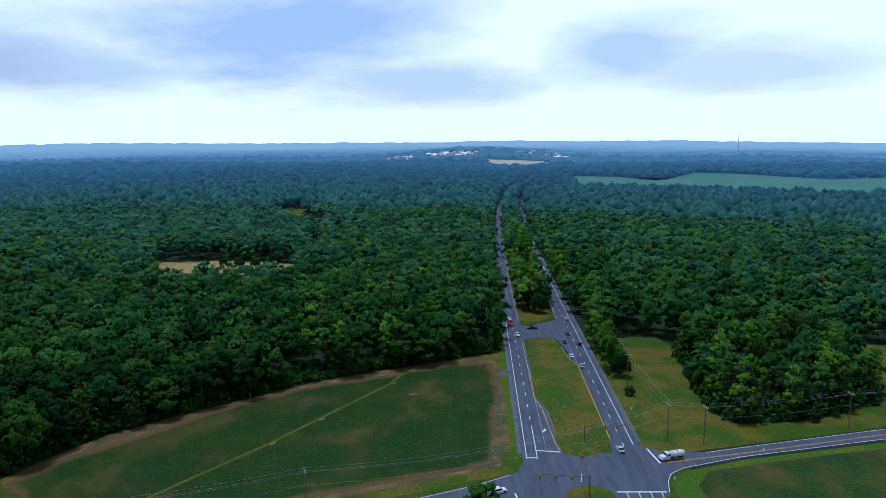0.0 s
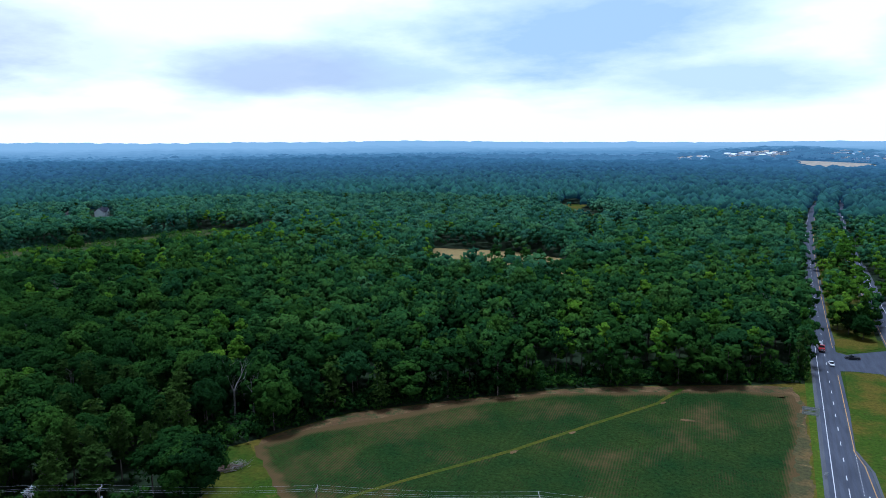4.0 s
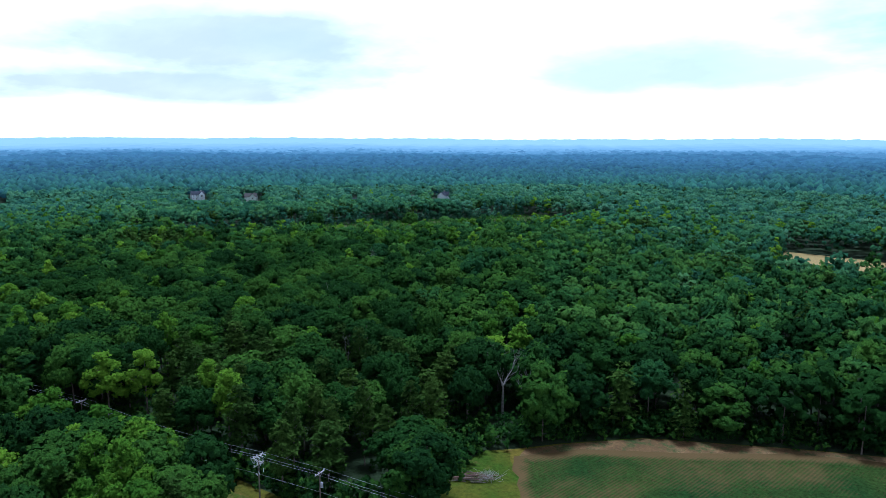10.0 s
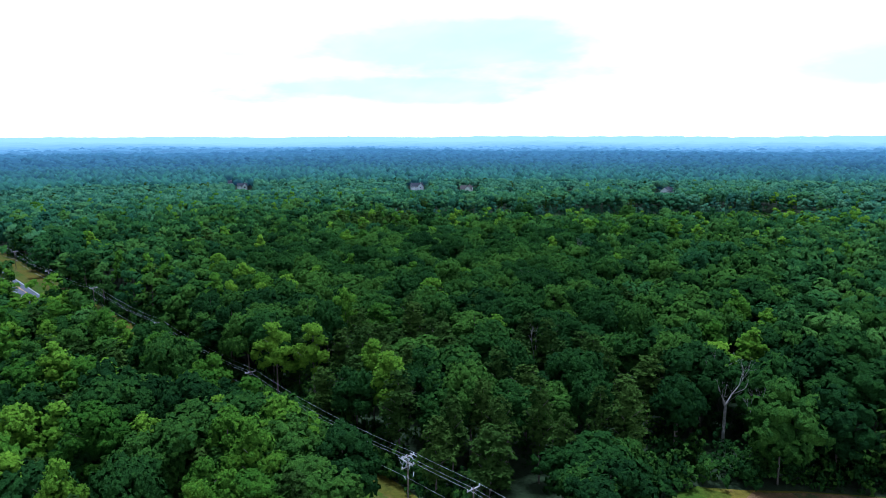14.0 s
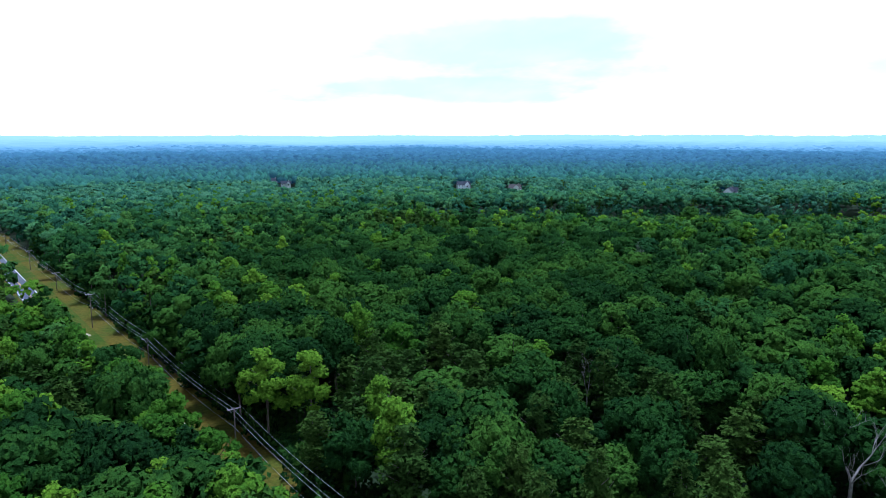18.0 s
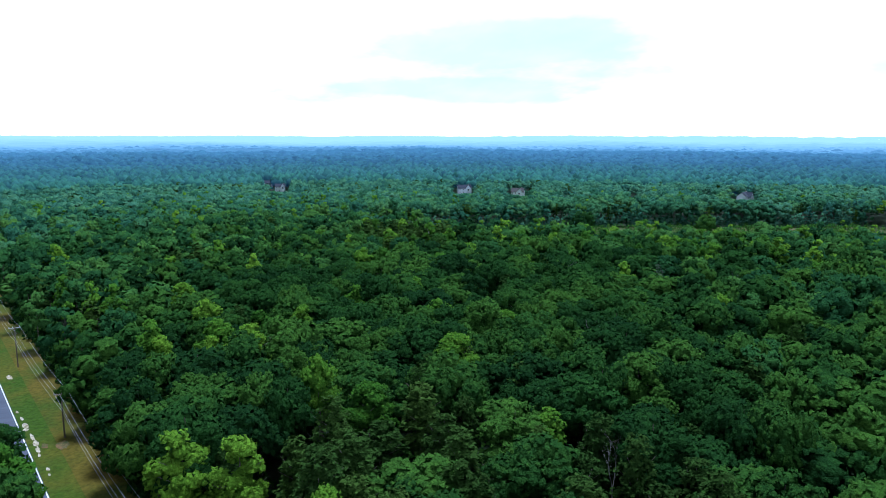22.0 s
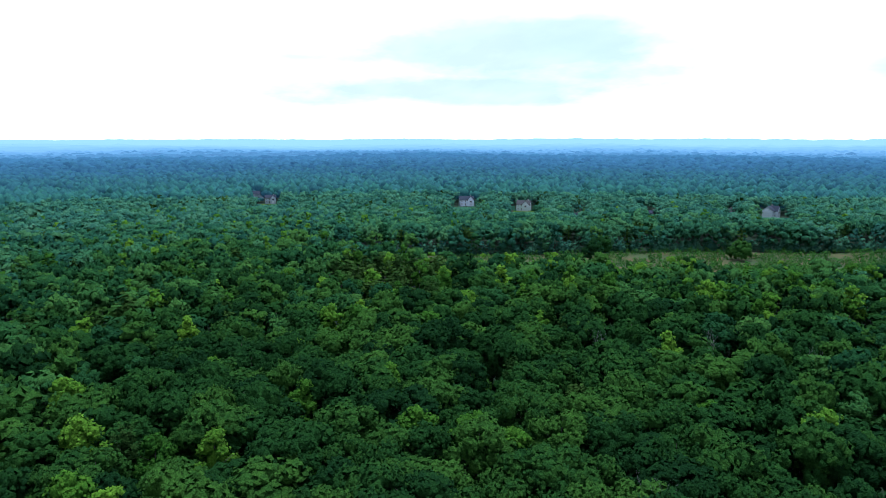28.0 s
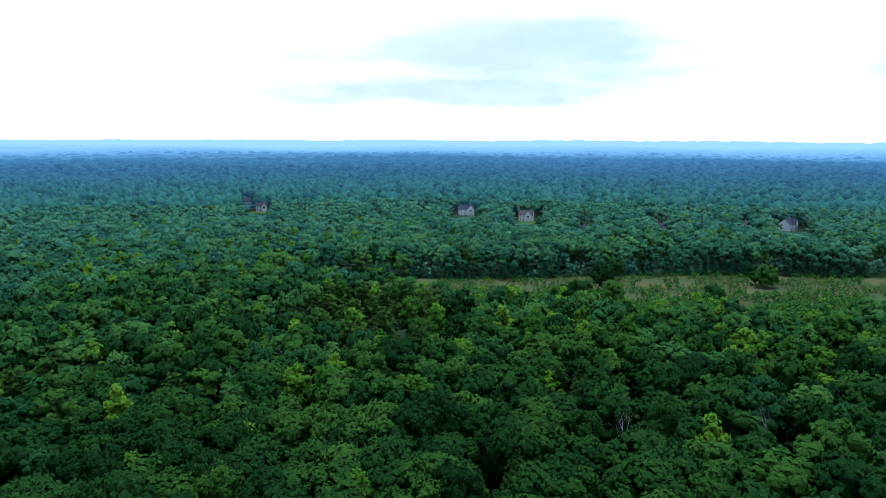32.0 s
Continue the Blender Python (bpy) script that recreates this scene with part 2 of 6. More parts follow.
LUSH = material("yellow_green_grass", grass_colour((0.040, 0.078, 0.006), (0.078, 0.086, 0.009), (0.12, 0.09, 0.03), 0.48, 0.08), 0.95, spec=0.1, bump=0.2)
CUTOVER = material("cutover_soil", grass_colour((0.046, 0.080, 0.018), (0.105, 0.085, 0.026), (0.230, 0.110, 0.036), 0.48), 0.95, bump=0.2)
ORANGE_SOIL = material("orange_soil", grass_colour((0.070, 0.080, 0.022), (0.210, 0.100, 0.034), (0.280, 0.130, 0.042), 0.52), 0.95, bump=0.2)
HAYFIELD = material("far_hay", grass_colour((0.27, 0.20, 0.075), (0.35, 0.26, 0.10), (0.40, 0.30, 0.13), 0.5), 0.95)
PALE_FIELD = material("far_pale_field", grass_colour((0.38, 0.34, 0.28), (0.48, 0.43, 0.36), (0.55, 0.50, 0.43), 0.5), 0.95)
# blue in the pasture's green imitates the haze before it
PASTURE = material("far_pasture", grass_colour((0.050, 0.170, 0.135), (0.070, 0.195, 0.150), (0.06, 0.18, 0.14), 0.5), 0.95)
ASPHALT = material("asphalt", asphalt_colour((0.052, 0.060, 0.086), (0.088, 0.100, 0.135)), 0.75, bump=0.01)
WORN = material("worn_asphalt", asphalt_colour((0.040, 0.045, 0.064), (0.078, 0.088, 0.118)), 0.7, bump=0.01)
SHOULDER = material("shoulder_asphalt", asphalt_colour((0.085, 0.090, 0.105), (0.130, 0.135, 0.150)), 0.85, bump=0.01)
WHITE_LINE = material("white_marking", lambda n: n.ramp(n.noise(n.place(), 1.5), [(0.3, (0.55, 0.55, 0.55)), (0.6, (0.80, 0.80, 0.80))]), 0.7)
YELLOW_LINE = material("yellow_marking", lambda n: n.ramp(n.noise(n.place(), 1.5), [(0.3, (0.50, 0.28, 0.07)), (0.6, (0.70, 0.42, 0.12))]), 0.7)

# ---- building helpers ----


def mesh_of(name, verts, tris, mat, hue=None, facing_of=None):
    """A mesh object from arrays of corners and triangles."""
    me = bpy.data.meshes.new(name)
    verts, tris = np.asarray(verts, np.float32), np.asarray(tris, np.int32)
    me.vertices.add(len(verts))
    me.vertices.foreach_set("co", verts.ravel())
    me.loops.add(tris.size)
    me.loops.foreach_set("vertex_index", tris.ravel())
    me.polygons.add(len(tris))
    me.polygons.foreach_set("loop_start", np.arange(0, tris.size, 3, dtype=np.int32))
    if hue is not None:
        me.attributes.new("hue", "FLOAT", "POINT").data.foreach_set("value", np.asarray(hue, np.float32))
    me.materials.append(mat)
    me.update(calc_edges=True)
    me.validate()
    if facing_of is not None:
        # leaves take the light as the rounded bough does that they cover
        me.attributes.new("custom_normal", "FLOAT_VECTOR", "POINT").data.foreach_set("vector", np.asarray(facing_of, np.float32).ravel())
    return me


def part(name, bm, mat, parent=None, label=""):
    me = bpy.data.meshes.new(name)
    bm.to_mesh(me)
    bm.free()
    me.materials.append(mat)
    ob = new(name, me)
    ob.parent = parent
    return tagged(ob, label)


def sheet(name, points, z, mat, parent=None, thick=0.0):
    """A flat patch of ground, with a lip if it has thickness."""
    bm = bmesh.new()
    face = bm.faces.new([bm.verts.new((x, y, z)) for x, y in points])
    face.normal_update()
    if face.normal.z < 0:
        face.normal_flip()
    if thick:
        made = bmesh.ops.extrude_face_region(bm, geom=[face])
        bmesh.ops.translate(bm, verts=[v for v in made["geom"] if isinstance(v, bmesh.types.BMVert)], vec=(0, 0, -thick))
        bmesh.ops.recalc_face_normals(bm, faces=bm.faces)
    bmesh.ops.triangulate(bm, faces=bm.faces)
    return part(name, bm, mat, parent)


def wobble(points, reach, step=3.0):
    """The same outline with an uneven, wandering edge."""
    out = []
    for (ax, ay), (bx, by) in zip(points, points[1:] + points[:1]):
        n = max(1, int(math.hypot(bx - ax, by - ay) / step))
        for k in range(n):
            x, y = ax + (bx - ax) * k / n, ay + (by - ay) * k / n
            s = math.sin(x * 0.31 + y * 0.17) + 0.7 * math.sin(x * 0.83 - y * 0.61) + 0.6 * math.sin(y * 1.37 + x * 0.4)
            out.append((x + s * reach * 0.5, y + s * reach * 0.6))
    return out


def field_sheet(name, points, z, mat, depth):
    """A field whose crop thins out over its rim."""
    n = len(points)
    turn = sum(p[0] * q[1] - q[0] * p[1] for p, q in zip(points, points[1:] + points[:1]))
    inner = []
    for k in range(n):
        (ax, ay), (bx, by) = points[k - 1], points[(k + 1) % n]
        far = math.hypot(bx - ax, by - ay) or 1.0
        s = depth / far * (1 if turn > 0 else -1)
        inner.append((points[k][0] - (by - ay) * s, points[k][1] + (bx - ax) * s))
    bm = bmesh.new()
    rim, core = [[bm.verts.new((x, y, z)) for x, y in ring] for ring in (points, inner)]
    for k in range(n):
        bm.faces.new((rim[k], rim[(k + 1) % n], core[(k + 1) % n], core[k]))
    bm.faces.new(core)
    bmesh.ops.triangulate(bm, faces=bm.faces)
    for f in bm.faces:
        f.normal_update()
        if f.normal.z < 0:
            f.normal_flip()
    ob = part(name, bm, mat)
    ob.data.attributes.new("grown", "FLOAT", "POINT").data.foreach_set("value", [0.0] * n + [1.0] * n)
    return ob


def smooth(a):
    a = np.clip(a, 0, 1)
    return a * a * (3 - 2 * a)


def height(x, y):
    """The lie of the land: level round the crossing, a shallow dip to the west; the rise under the far town and the low
    ridges beyond are shaped to fit the camera's view.
    """
    x, y = np.asarray(x, float), np.asarray(y, float)
    r = np.hypot(x + 50, y - 100)
    dip = -8 * smooth((-x - 520) / 380) * smooth((2600 - r) / 900)
    roll = np.sin(x / 410 + 1.3) * np.sin(y / 530 + 0.4) + 0.6 * np.sin(x / 190 - y / 240) + 0.5 * np.sin(y / 150 + x / 700)
    west = 34 * smooth((-(x + 50) / np.maximum(r, 1.0) - 0.1) * 1.6) * smooth((r - 2600) / 2100)
    return dip + west + (25 + 30 * smooth(((y - 100) / np.maximum(r, 1.0) - 0.8) * 6)) * smooth((r - 2100) / 2600) + 4.5 * roll * smooth((r - 1300) / 900) + 30 * np.exp(-(((x - 130) / 360) ** 2 + ((y - 2960) / 400) ** 2))


def inside(poly, x, y):
    hit = np.zeros(np.shape(x), bool)
    for (ax, ay), (bx, by) in zip(poly, poly[1:] + poly[:1]):
        if ay != by:
            hit ^= ((ay > y) != (by > y)) & (x < (bx - ax) * (y - ay) / (by - ay) + ax)
    return hit


def highway(y):
    """How far the highway's own axis has moved east at y."""
    y = np.asarray(y, float)
    return 0.05 * (y - 210) + 0.000045 * np.clip(y - 450, 0, None) ** 2 + 0.00012 * np.clip(y - 1000, 0, None) ** 2


def county(x):
    """The north edge of the county road west of the crossing, at x."""
    return 186.5 + 0.380 * (np.asarray(x, float) + 7.7)


# ---- ground ----
rings, spokes = 56, 160
radii = np.r_[0, np.geomspace(40, 4740, rings)]
angle = np.linspace(0, 2 * np.pi, spokes, endpoint=False)
gx = -50 + radii[1:, None] * np.cos(angle)
gy = 100 + radii[1:, None] * np.sin(angle)
gv = np.stack([gx, gy, height(gx, gy)], -1).reshape(-1, 3)
gv = np.r_[gv, [[-50, 100, 0]]]
i, j = np.meshgrid(np.arange(rings - 1), np.arange(spokes), indexing="ij")
a, b = (i * spokes + j).ravel(), (i * spokes + (j + 1) % spokes).ravel()
gt = np.r_[np.stack([a, a + spokes, b + spokes], 1), np.stack([a, b + spokes, b], 1)]
k = np.arange(spokes)
gt = np.r_[gt, np.stack([np.full(spokes, len(gv) - 1), k, (k + 1) % spokes], 1)]
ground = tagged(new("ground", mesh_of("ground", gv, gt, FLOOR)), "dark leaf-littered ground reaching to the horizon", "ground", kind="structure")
for p in ground.data.polygons:
    p.use_smooth = True

WEST_FIELD = [(24, 206), (20, 200), (10.9, 197), (-6.2, 190), (-60, 169), (-98, 153), (-116, 157), (-129, 166), (-137, 180), (-138.5, 194), (-134.5, 201), (-130, 211), (-118.5, 231), (-92, 254), (-58, 281), (-36, 293.5), (10, 314), (24, 322), (31, 322), (28, 260)]
tagged(sheet("field_margin", WEST_FIELD, 0.03, VERGE), "rough grass round the field and along the road", "grass", kind="structure")
tagged(sheet("field_soil", wobble([(21, 218), (18, 210), (9, 202), (-8, 195), (-60, 175), (-92, 163), (-107, 177), (-118, 186.5), (-131, 197.5), (-133, 202), (-129.5, 211), (-118, 231), (-91.5, 254), (-57.5, 281), (-35.5, 293), (9, 313), (22, 316), (25, 297), (23.4, 256)], 0.5), 0.06, SOIL),
       "bare reddish brown soil at the edge of the crop", "soil", kind="structure")
tagged(field_sheet("crop_field", wobble([(18.5, 218), (16, 209), (7, 203), (-10, 197.5), (-60, 178), (-90, 164.5), (-108, 174.5), (-120.5, 184.5), (-132, 196.5), (-124, 213), (-106, 231.5), (-88, 253), (-58, 276), (-25, 291), (2, 304), (21, 307), (23.2, 296), (22.4, 266), (19.5, 240)], 0.7, 3.0), 0.09, CROP, 4.5),
       "young green crop in rows with bare soil showing", "crop field", kind="structure")
tagged(sheet("field_stubble", wobble([(21.0, 219), (19.0, 211), (17.2, 204.5), (11.5, 201.5), (13.6, 207), (15.6, 214), (16.4, 224), (16.6, 236), (18.6, 238), (19.3, 250), (19.6, 262), (21.4, 272), (22.2, 290), (24.2, 290), (23.6, 262), (22.9, 240)], 1.1, 1.2), 0.11, STUBBLE), "tan dry stubble strip at the end of the crop rows", "soil", kind="structure")
tagged(sheet("field_track", wobble([(-17.0, 299), (-15.2, 298), (-22.2, 279.3), (-39.7, 252.3), (-58.4, 222.9), (-81.1, 192.3), (-92, 176.3), (-93.2, 177), (-82.2, 193.2), (-59.6, 223.9), (-40.9, 253.3), (-23.3, 280.3)], 0.28, 2.0), 0.12, STRAW),
       "grassy track crossing the crop", "track", kind="structure")

tagged(sheet("field_corner", wobble([(-131, 167), (-137.5, 180), (-139.5, 193), (-134, 197), (-124, 189), (-112, 178), (-112, 164)], 0.6), 0.10, LUSH), "tall yellow-green grass in the corner of the field", "grass", kind="structure")

tagged(sheet("south_grass", [(400, -250), (400, 120), (66, 120), (66, 184), (24, 184), (-20, 171)] + wobble([(-95, 141), (-112, 118), (-126, 80), (-150, 52), (-240, 18), (-400, -40), (-700, -150), (-700, -249)], 3.5, 9.0)[:-79] + [(-700, -250)], 0.012, VERGE), "rough grass south of the crossing", "grass", kind="structure")
E_GRASS = [(64, 224), (66, 217), (75, 213), (99, 219), (154.3, 232), (260, 262), (260, 300), (215, 330), (190, 330), (178, 290), (168.9, 256), (131.8, 238), (104.4, 236), (100, 246), (101, 272), (112, 330), (108, 345), (92, 347), (84, 340), (73, 330), (67, 270)]
tagged(sheet("east_grass", E_GRASS, 0.03, VERGE), "mown and dry grass under the power line", "grass", kind="structure")
E_FIELD = [(66, 170), (67, 194), (73, 200.5), (95.7, 208.5), (148.9, 220.5), (260, 250), (260, 120), (66, 120)]
tagged(sheet("east_margin", E_FIELD, 0.03, LAWN), "green verge beside the side road", "grass", kind="structure")
tagged(field_sheet("east_crop", [(74, 170), (74.5, 192), (81, 201), (99, 206), (149, 217), (260, 246), (260, 120), (74, 120)], 0.06, THIN_CROP, 0.4), "young green crop beside the side road", "crop field", kind="structure")
COUNTY_GRASS = [(x, float(county(x)) + 14) for x in (-620, -400, -200)] + [(-150, float(county(-150)) + 9.5)] + [(-120, 158), (-20, 185), (-20, 176), (-620, float(county(-620)) - 12)]
tagged(sheet("corridor_grass", COUNTY_GRASS, 0.02, CORRIDOR), "dry rough grass under the power line beside the road", "grass", kind="structure")
TAN_FIELD = [(-243, 578), (-220, 582), (-198, 585), (-168, 584), (-144, 575), (-121, 564), (-101, 472), (-107, 470), (-136, 463), (-163, 460), (-176, 443), (-194, 465)]
tagged(sheet("hay_clearing", TAN_FIELD, 0.05, HAYFIELD), "pale mown hay in a forest clearing", "field", kind="structure")
GAP = [(-150, 760), (-125, 760), (-130, 830), (-195, 960), (-200, 1030), (-235, 1030), (-228, 930), (-180, 830)]
tagged(sheet("far_clearing", GAP, 0.05, VERGE), "grassy gap in the forest", "field", kind="structure")
SCRUB = [(-612, 200), (-603, 258), (-585, 323), (-574, 393), (-557, 463), (-530, 527), (-520, 602), (-400, 622), (-408, 430), (-440, 335), (-494, 268), (-560, 212)]
tagged(sheet("cutover_ground", SCRUB, 0.05, CUTOVER), "orange bare ground between saplings", "clearing", kind="structure")
EAST_PASTURE = [(246, 1270), (322, 1746), (429, 1678), (467, 1535), (504, 1573), (672, 1864), (746, 1790), (807, 1621), (846, 1525), (995, 1570), (1150, 1500), (1000, 1090), (696, 1080), (585, 1070), (561, 1150), (449, 1180), (406, 1260)]

tagged(sheet("corridor_verge", [(x, float(county(x)) + 5.5) for x in (-620, -400, -20)] + [(x, float(county(x)) - 1) for x in (-20, -620)], 0.05, LUSH), "greener verge along the county road", "grass", kind="structure")
MEDIAN = [(42.5, 344), (56, 345.5), (58.3, 318), (61, 303), (60, 290), (57, 226), (54.8, 219), (50, 213.2), (44, 211.2), (39.5, 213), (38, 222), (38.2, 249), (36, 262), (38, 290)]
tagged(sheet("median_grass", MEDIAN, 0.165, VERGE, thick=0.16), "grass island between the carriageways with dry patches", "grass", kind="structure")
tagged(sheet("crossing_grass", [(-110, 140), (-110, 160), (-20, 192), (22, 214), (30, 345), (34, 400), (72, 400), (70, 240), (80, 215), (75, 200), (66, 165), (24, 165), (-20, 160)], 0.022, LUSH), "rough grass round the crossing", "grass", kind="structure")
tagged(sheet("south_median_grass", [(34.4, 150), (34.6, 187), (37, 191), (43, 192.8), (47, 190.5), (49, 187), (48.5, 150)], 0.165, VERGE, thick=0.16), "rounded grass island end at the crossing", "grass", kind="structure")
tagged(sheet("north_median_grass", [(43, 374), (48, 372), (54, 378), (60, 384), (62, 400), (66, 470), (88, 900), (74, 900), (46, 450)], 0.165, VERGE, thick=0.16), "grass under the trees between the carriageways", "grass", kind="structure")
tagged(sheet("road_verge", [(22, 206), (25.2, 214), (31, 330), (34, 400), (31, 400), (27, 330)], 0.12, LAWN), "narrow green verge beside the highway", "grass", kind="structure")
tagged(sheet("far_pasture", [(u, v) for u, v in EAST_PASTURE], 6.0, PASTURE), "pasture beyond the woods, tinted blue-green for haze", "field", kind="structure")

# ---- roads ----


def strip(name, near, far, y0, y1, z, mat, parent=None, step=12.0, thick=0.0):
    """A band along the highway between two distances from its axis."""
    ys = np.linspace(y0, y1, max(2, int((y1 - y0) / step) + 1))
    lx = highway(ys)
    return sheet(name, [(float(a + near), float(b)) for a, b in zip(lx, ys)] + [(float(a + far), float(b)) for a, b in zip(lx[::-1], ys[::-1])], z, mat, parent, thick)


road = tagged(new("road"), "four-lane divided asphalt highway with painted lines", "road", kind="structure")
strip("south_carriageway", 24.9, 34.2, -150, 1900, 0.14, ASPHALT, road)
strip("north_carriageway", 54.6, 64.3, -150, 1900, 0.14, ASPHALT, road)
strip("crossing", 25.5, 64.0, 184, 214, 0.141, ASPHALT, road)
sheet("turn_lane", [(33.5, 275), (35.3, 263), (38.2, 250), (38.2, 222), (38.8, 214), (33, 214)], 0.145, ASPHALT, road)
sheet("north_turn_lane", [(59, 300), (60, 304), (58.0, 318), (57.5, 346), (64, 346)], 0.145, ASPHALT, road)
sheet("crossover", [(38, 336), (41, 343.5), (46, 345.3), (55, 345.3), (60, 338), (66, 340), (66, 384), (60.5, 380), (55, 376), (46, 369), (39, 374)], 0.147, ASPHALT, road)
for lane_u in (27.2, 28.9, 30.6, 32.2, 56.6, 58.2, 60.0, 61.7):
    strip("wheel_track", lane_u - 0.35, lane_u + 0.35, -150, 700, 0.1485, WORN, road)
strip("shoulder", 23.7, 24.9, 214, 620, 0.13, SHOULDER, road)
strip("shoulder", 64.3, 65.7, 222, 620, 0.13, SHOULDER, road)
strip("shoulder", 34.2, 35.0, 384, 620, 0.13, SHOULDER, road)
sheet("gravel_shoulder", [(35.3, 264), (36.4, 262.5), (39.0, 249), (38.9, 232), (38.2, 226), (38.2, 250)], 0.168, SHOULDER, road)
county_road = tagged(new("county_road"), "two-lane asphalt side road with yellow centre line", "road", kind="structure")
sheet("carriageway", [(-620, float(county(-620))), (-8, 186), (10, 194), (22, 201), (27, 213), (40, 185), (26, 186), (0, 181), (-8, 178.0), (-620, float(county(-620)) - 8.0)], 0.10, ASPHALT, county_road)
east_road = tagged(new("east_road"), "two-lane asphalt side road with yellow centre line", "road", kind="structure")
sheet("carriageway", [(61, 226), (65, 219), (72, 214), (85, 213.8), (99, 217.5), (154, 231), (400, 292), (400, 283), (149, 222.3), (95.7, 210), (78, 204.5), (71, 200.5), (67, 196), (64.5, 186), (58, 186)], 0.12, ASPHALT, east_road)

# ---- woods ----
rng = np.random.default_rng(7)
ICO = np.array([(0, 0, 1), *[(0.894 * math.cos(a * 1.2566), 0.894 * math.sin(a * 1.2566), 0.447) for a in range(5)],
                *[(0.894 * math.cos(a * 1.2566 + 0.628), 0.894 * math.sin(a * 1.2566 + 0.628), -0.447) for a in range(5)], (0, 0, -1)])
ICO_T = np.array([(0, 1 + a, 1 + (a + 1) % 5) for a in range(5)] + [(1 + a, 6 + a, 1 + (a + 1) % 5) for a in range(5)]
                 + [(1 + (a + 1) % 5, 6 + a, 6 + (a + 1) % 5) for a in range(5)] + [(11, 6 + (a + 1) % 5, 6 + a) for a in range(5)])


def cards(centres, normals, size, shade=None):
    """Small sprays of leaves: one uneven triangle each."""
    n = len(centres)
    normals = normals / np.linalg.norm(normals, axis=1, keepdims=True)
    t = np.cross(normals, rng.normal(size=(n, 3)))
    t /= np.linalg.norm(t, axis=1, keepdims=True) + 1e-9
    b = np.cross(normals, t)
    s = size * rng.uniform(0.6, 1.3, (n, 1))
    turn = rng.uniform(0, 6.283, n)
    v = []
    for k in range(3):
        a = (turn + k * 2.094 + rng.uniform(-0.5, 0.5, n))[:, None]
        v.append(centres + (t * np.cos(a) + b * np.sin(a)) * s * rng.uniform(0.75, 1.2, (n, 1)))
    shade = normals if shade is None else shade / np.linalg.norm(shade, axis=1, keepdims=True)
    return np.stack(v, 1).reshape(-1, 3), np.arange(n * 3).reshape(-1, 3), np.repeat(shade, 3, axis=0)


def join(*pieces):
    verts, tris, shades, n = [], [], [], 0
    for v, t, s in pieces:
        verts.append(v)
        tris.append(t + n)
        shades.append(s)
        n += len(v)
    return np.concatenate(verts), np.concatenate(tris), np.concatenate(shades)


def tufts(at, way, girth, sides, lean):
    """Rounded tufts of leaves: low uneven pyramids that stand out along their way; lean is the facing of the bough under each."""
    n = len(at)
    side = np.cross(way, rng.normal(size=(n, 3)))
    side /= np.linalg.norm(side, axis=1, keepdims=True) + 1e-9
    over = np.cross(way, side)
    girth = girth[:, None]
    ring = [at + way * girth * 0.60]
    for q in range(sides):
        a = q * 6.2832 / sides
        ring.append(at + (side * math.cos(a) + over * math.sin(a)) * girth * rng.uniform(0.65, 1.2, (n, 1)) - way * girth * rng.uniform(0.15, 0.55, (n, 1)))
    corner = np.stack(ring, 1).reshape(-1, 3)
    tri = (np.arange(n)[:, None, None] * (sides + 1) + np.array([(0, 1 + q, 1 + (q + 1) % sides) for q in range(sides)])).reshape(-1, 3)
    k = sides + 1
    own = (corner - np.repeat(at - way * girth * 0.35, k, axis=0)) / np.repeat(girth, k, axis=0)
    return corner, tri, own * 0.52 + np.repeat(lean, k, axis=0)


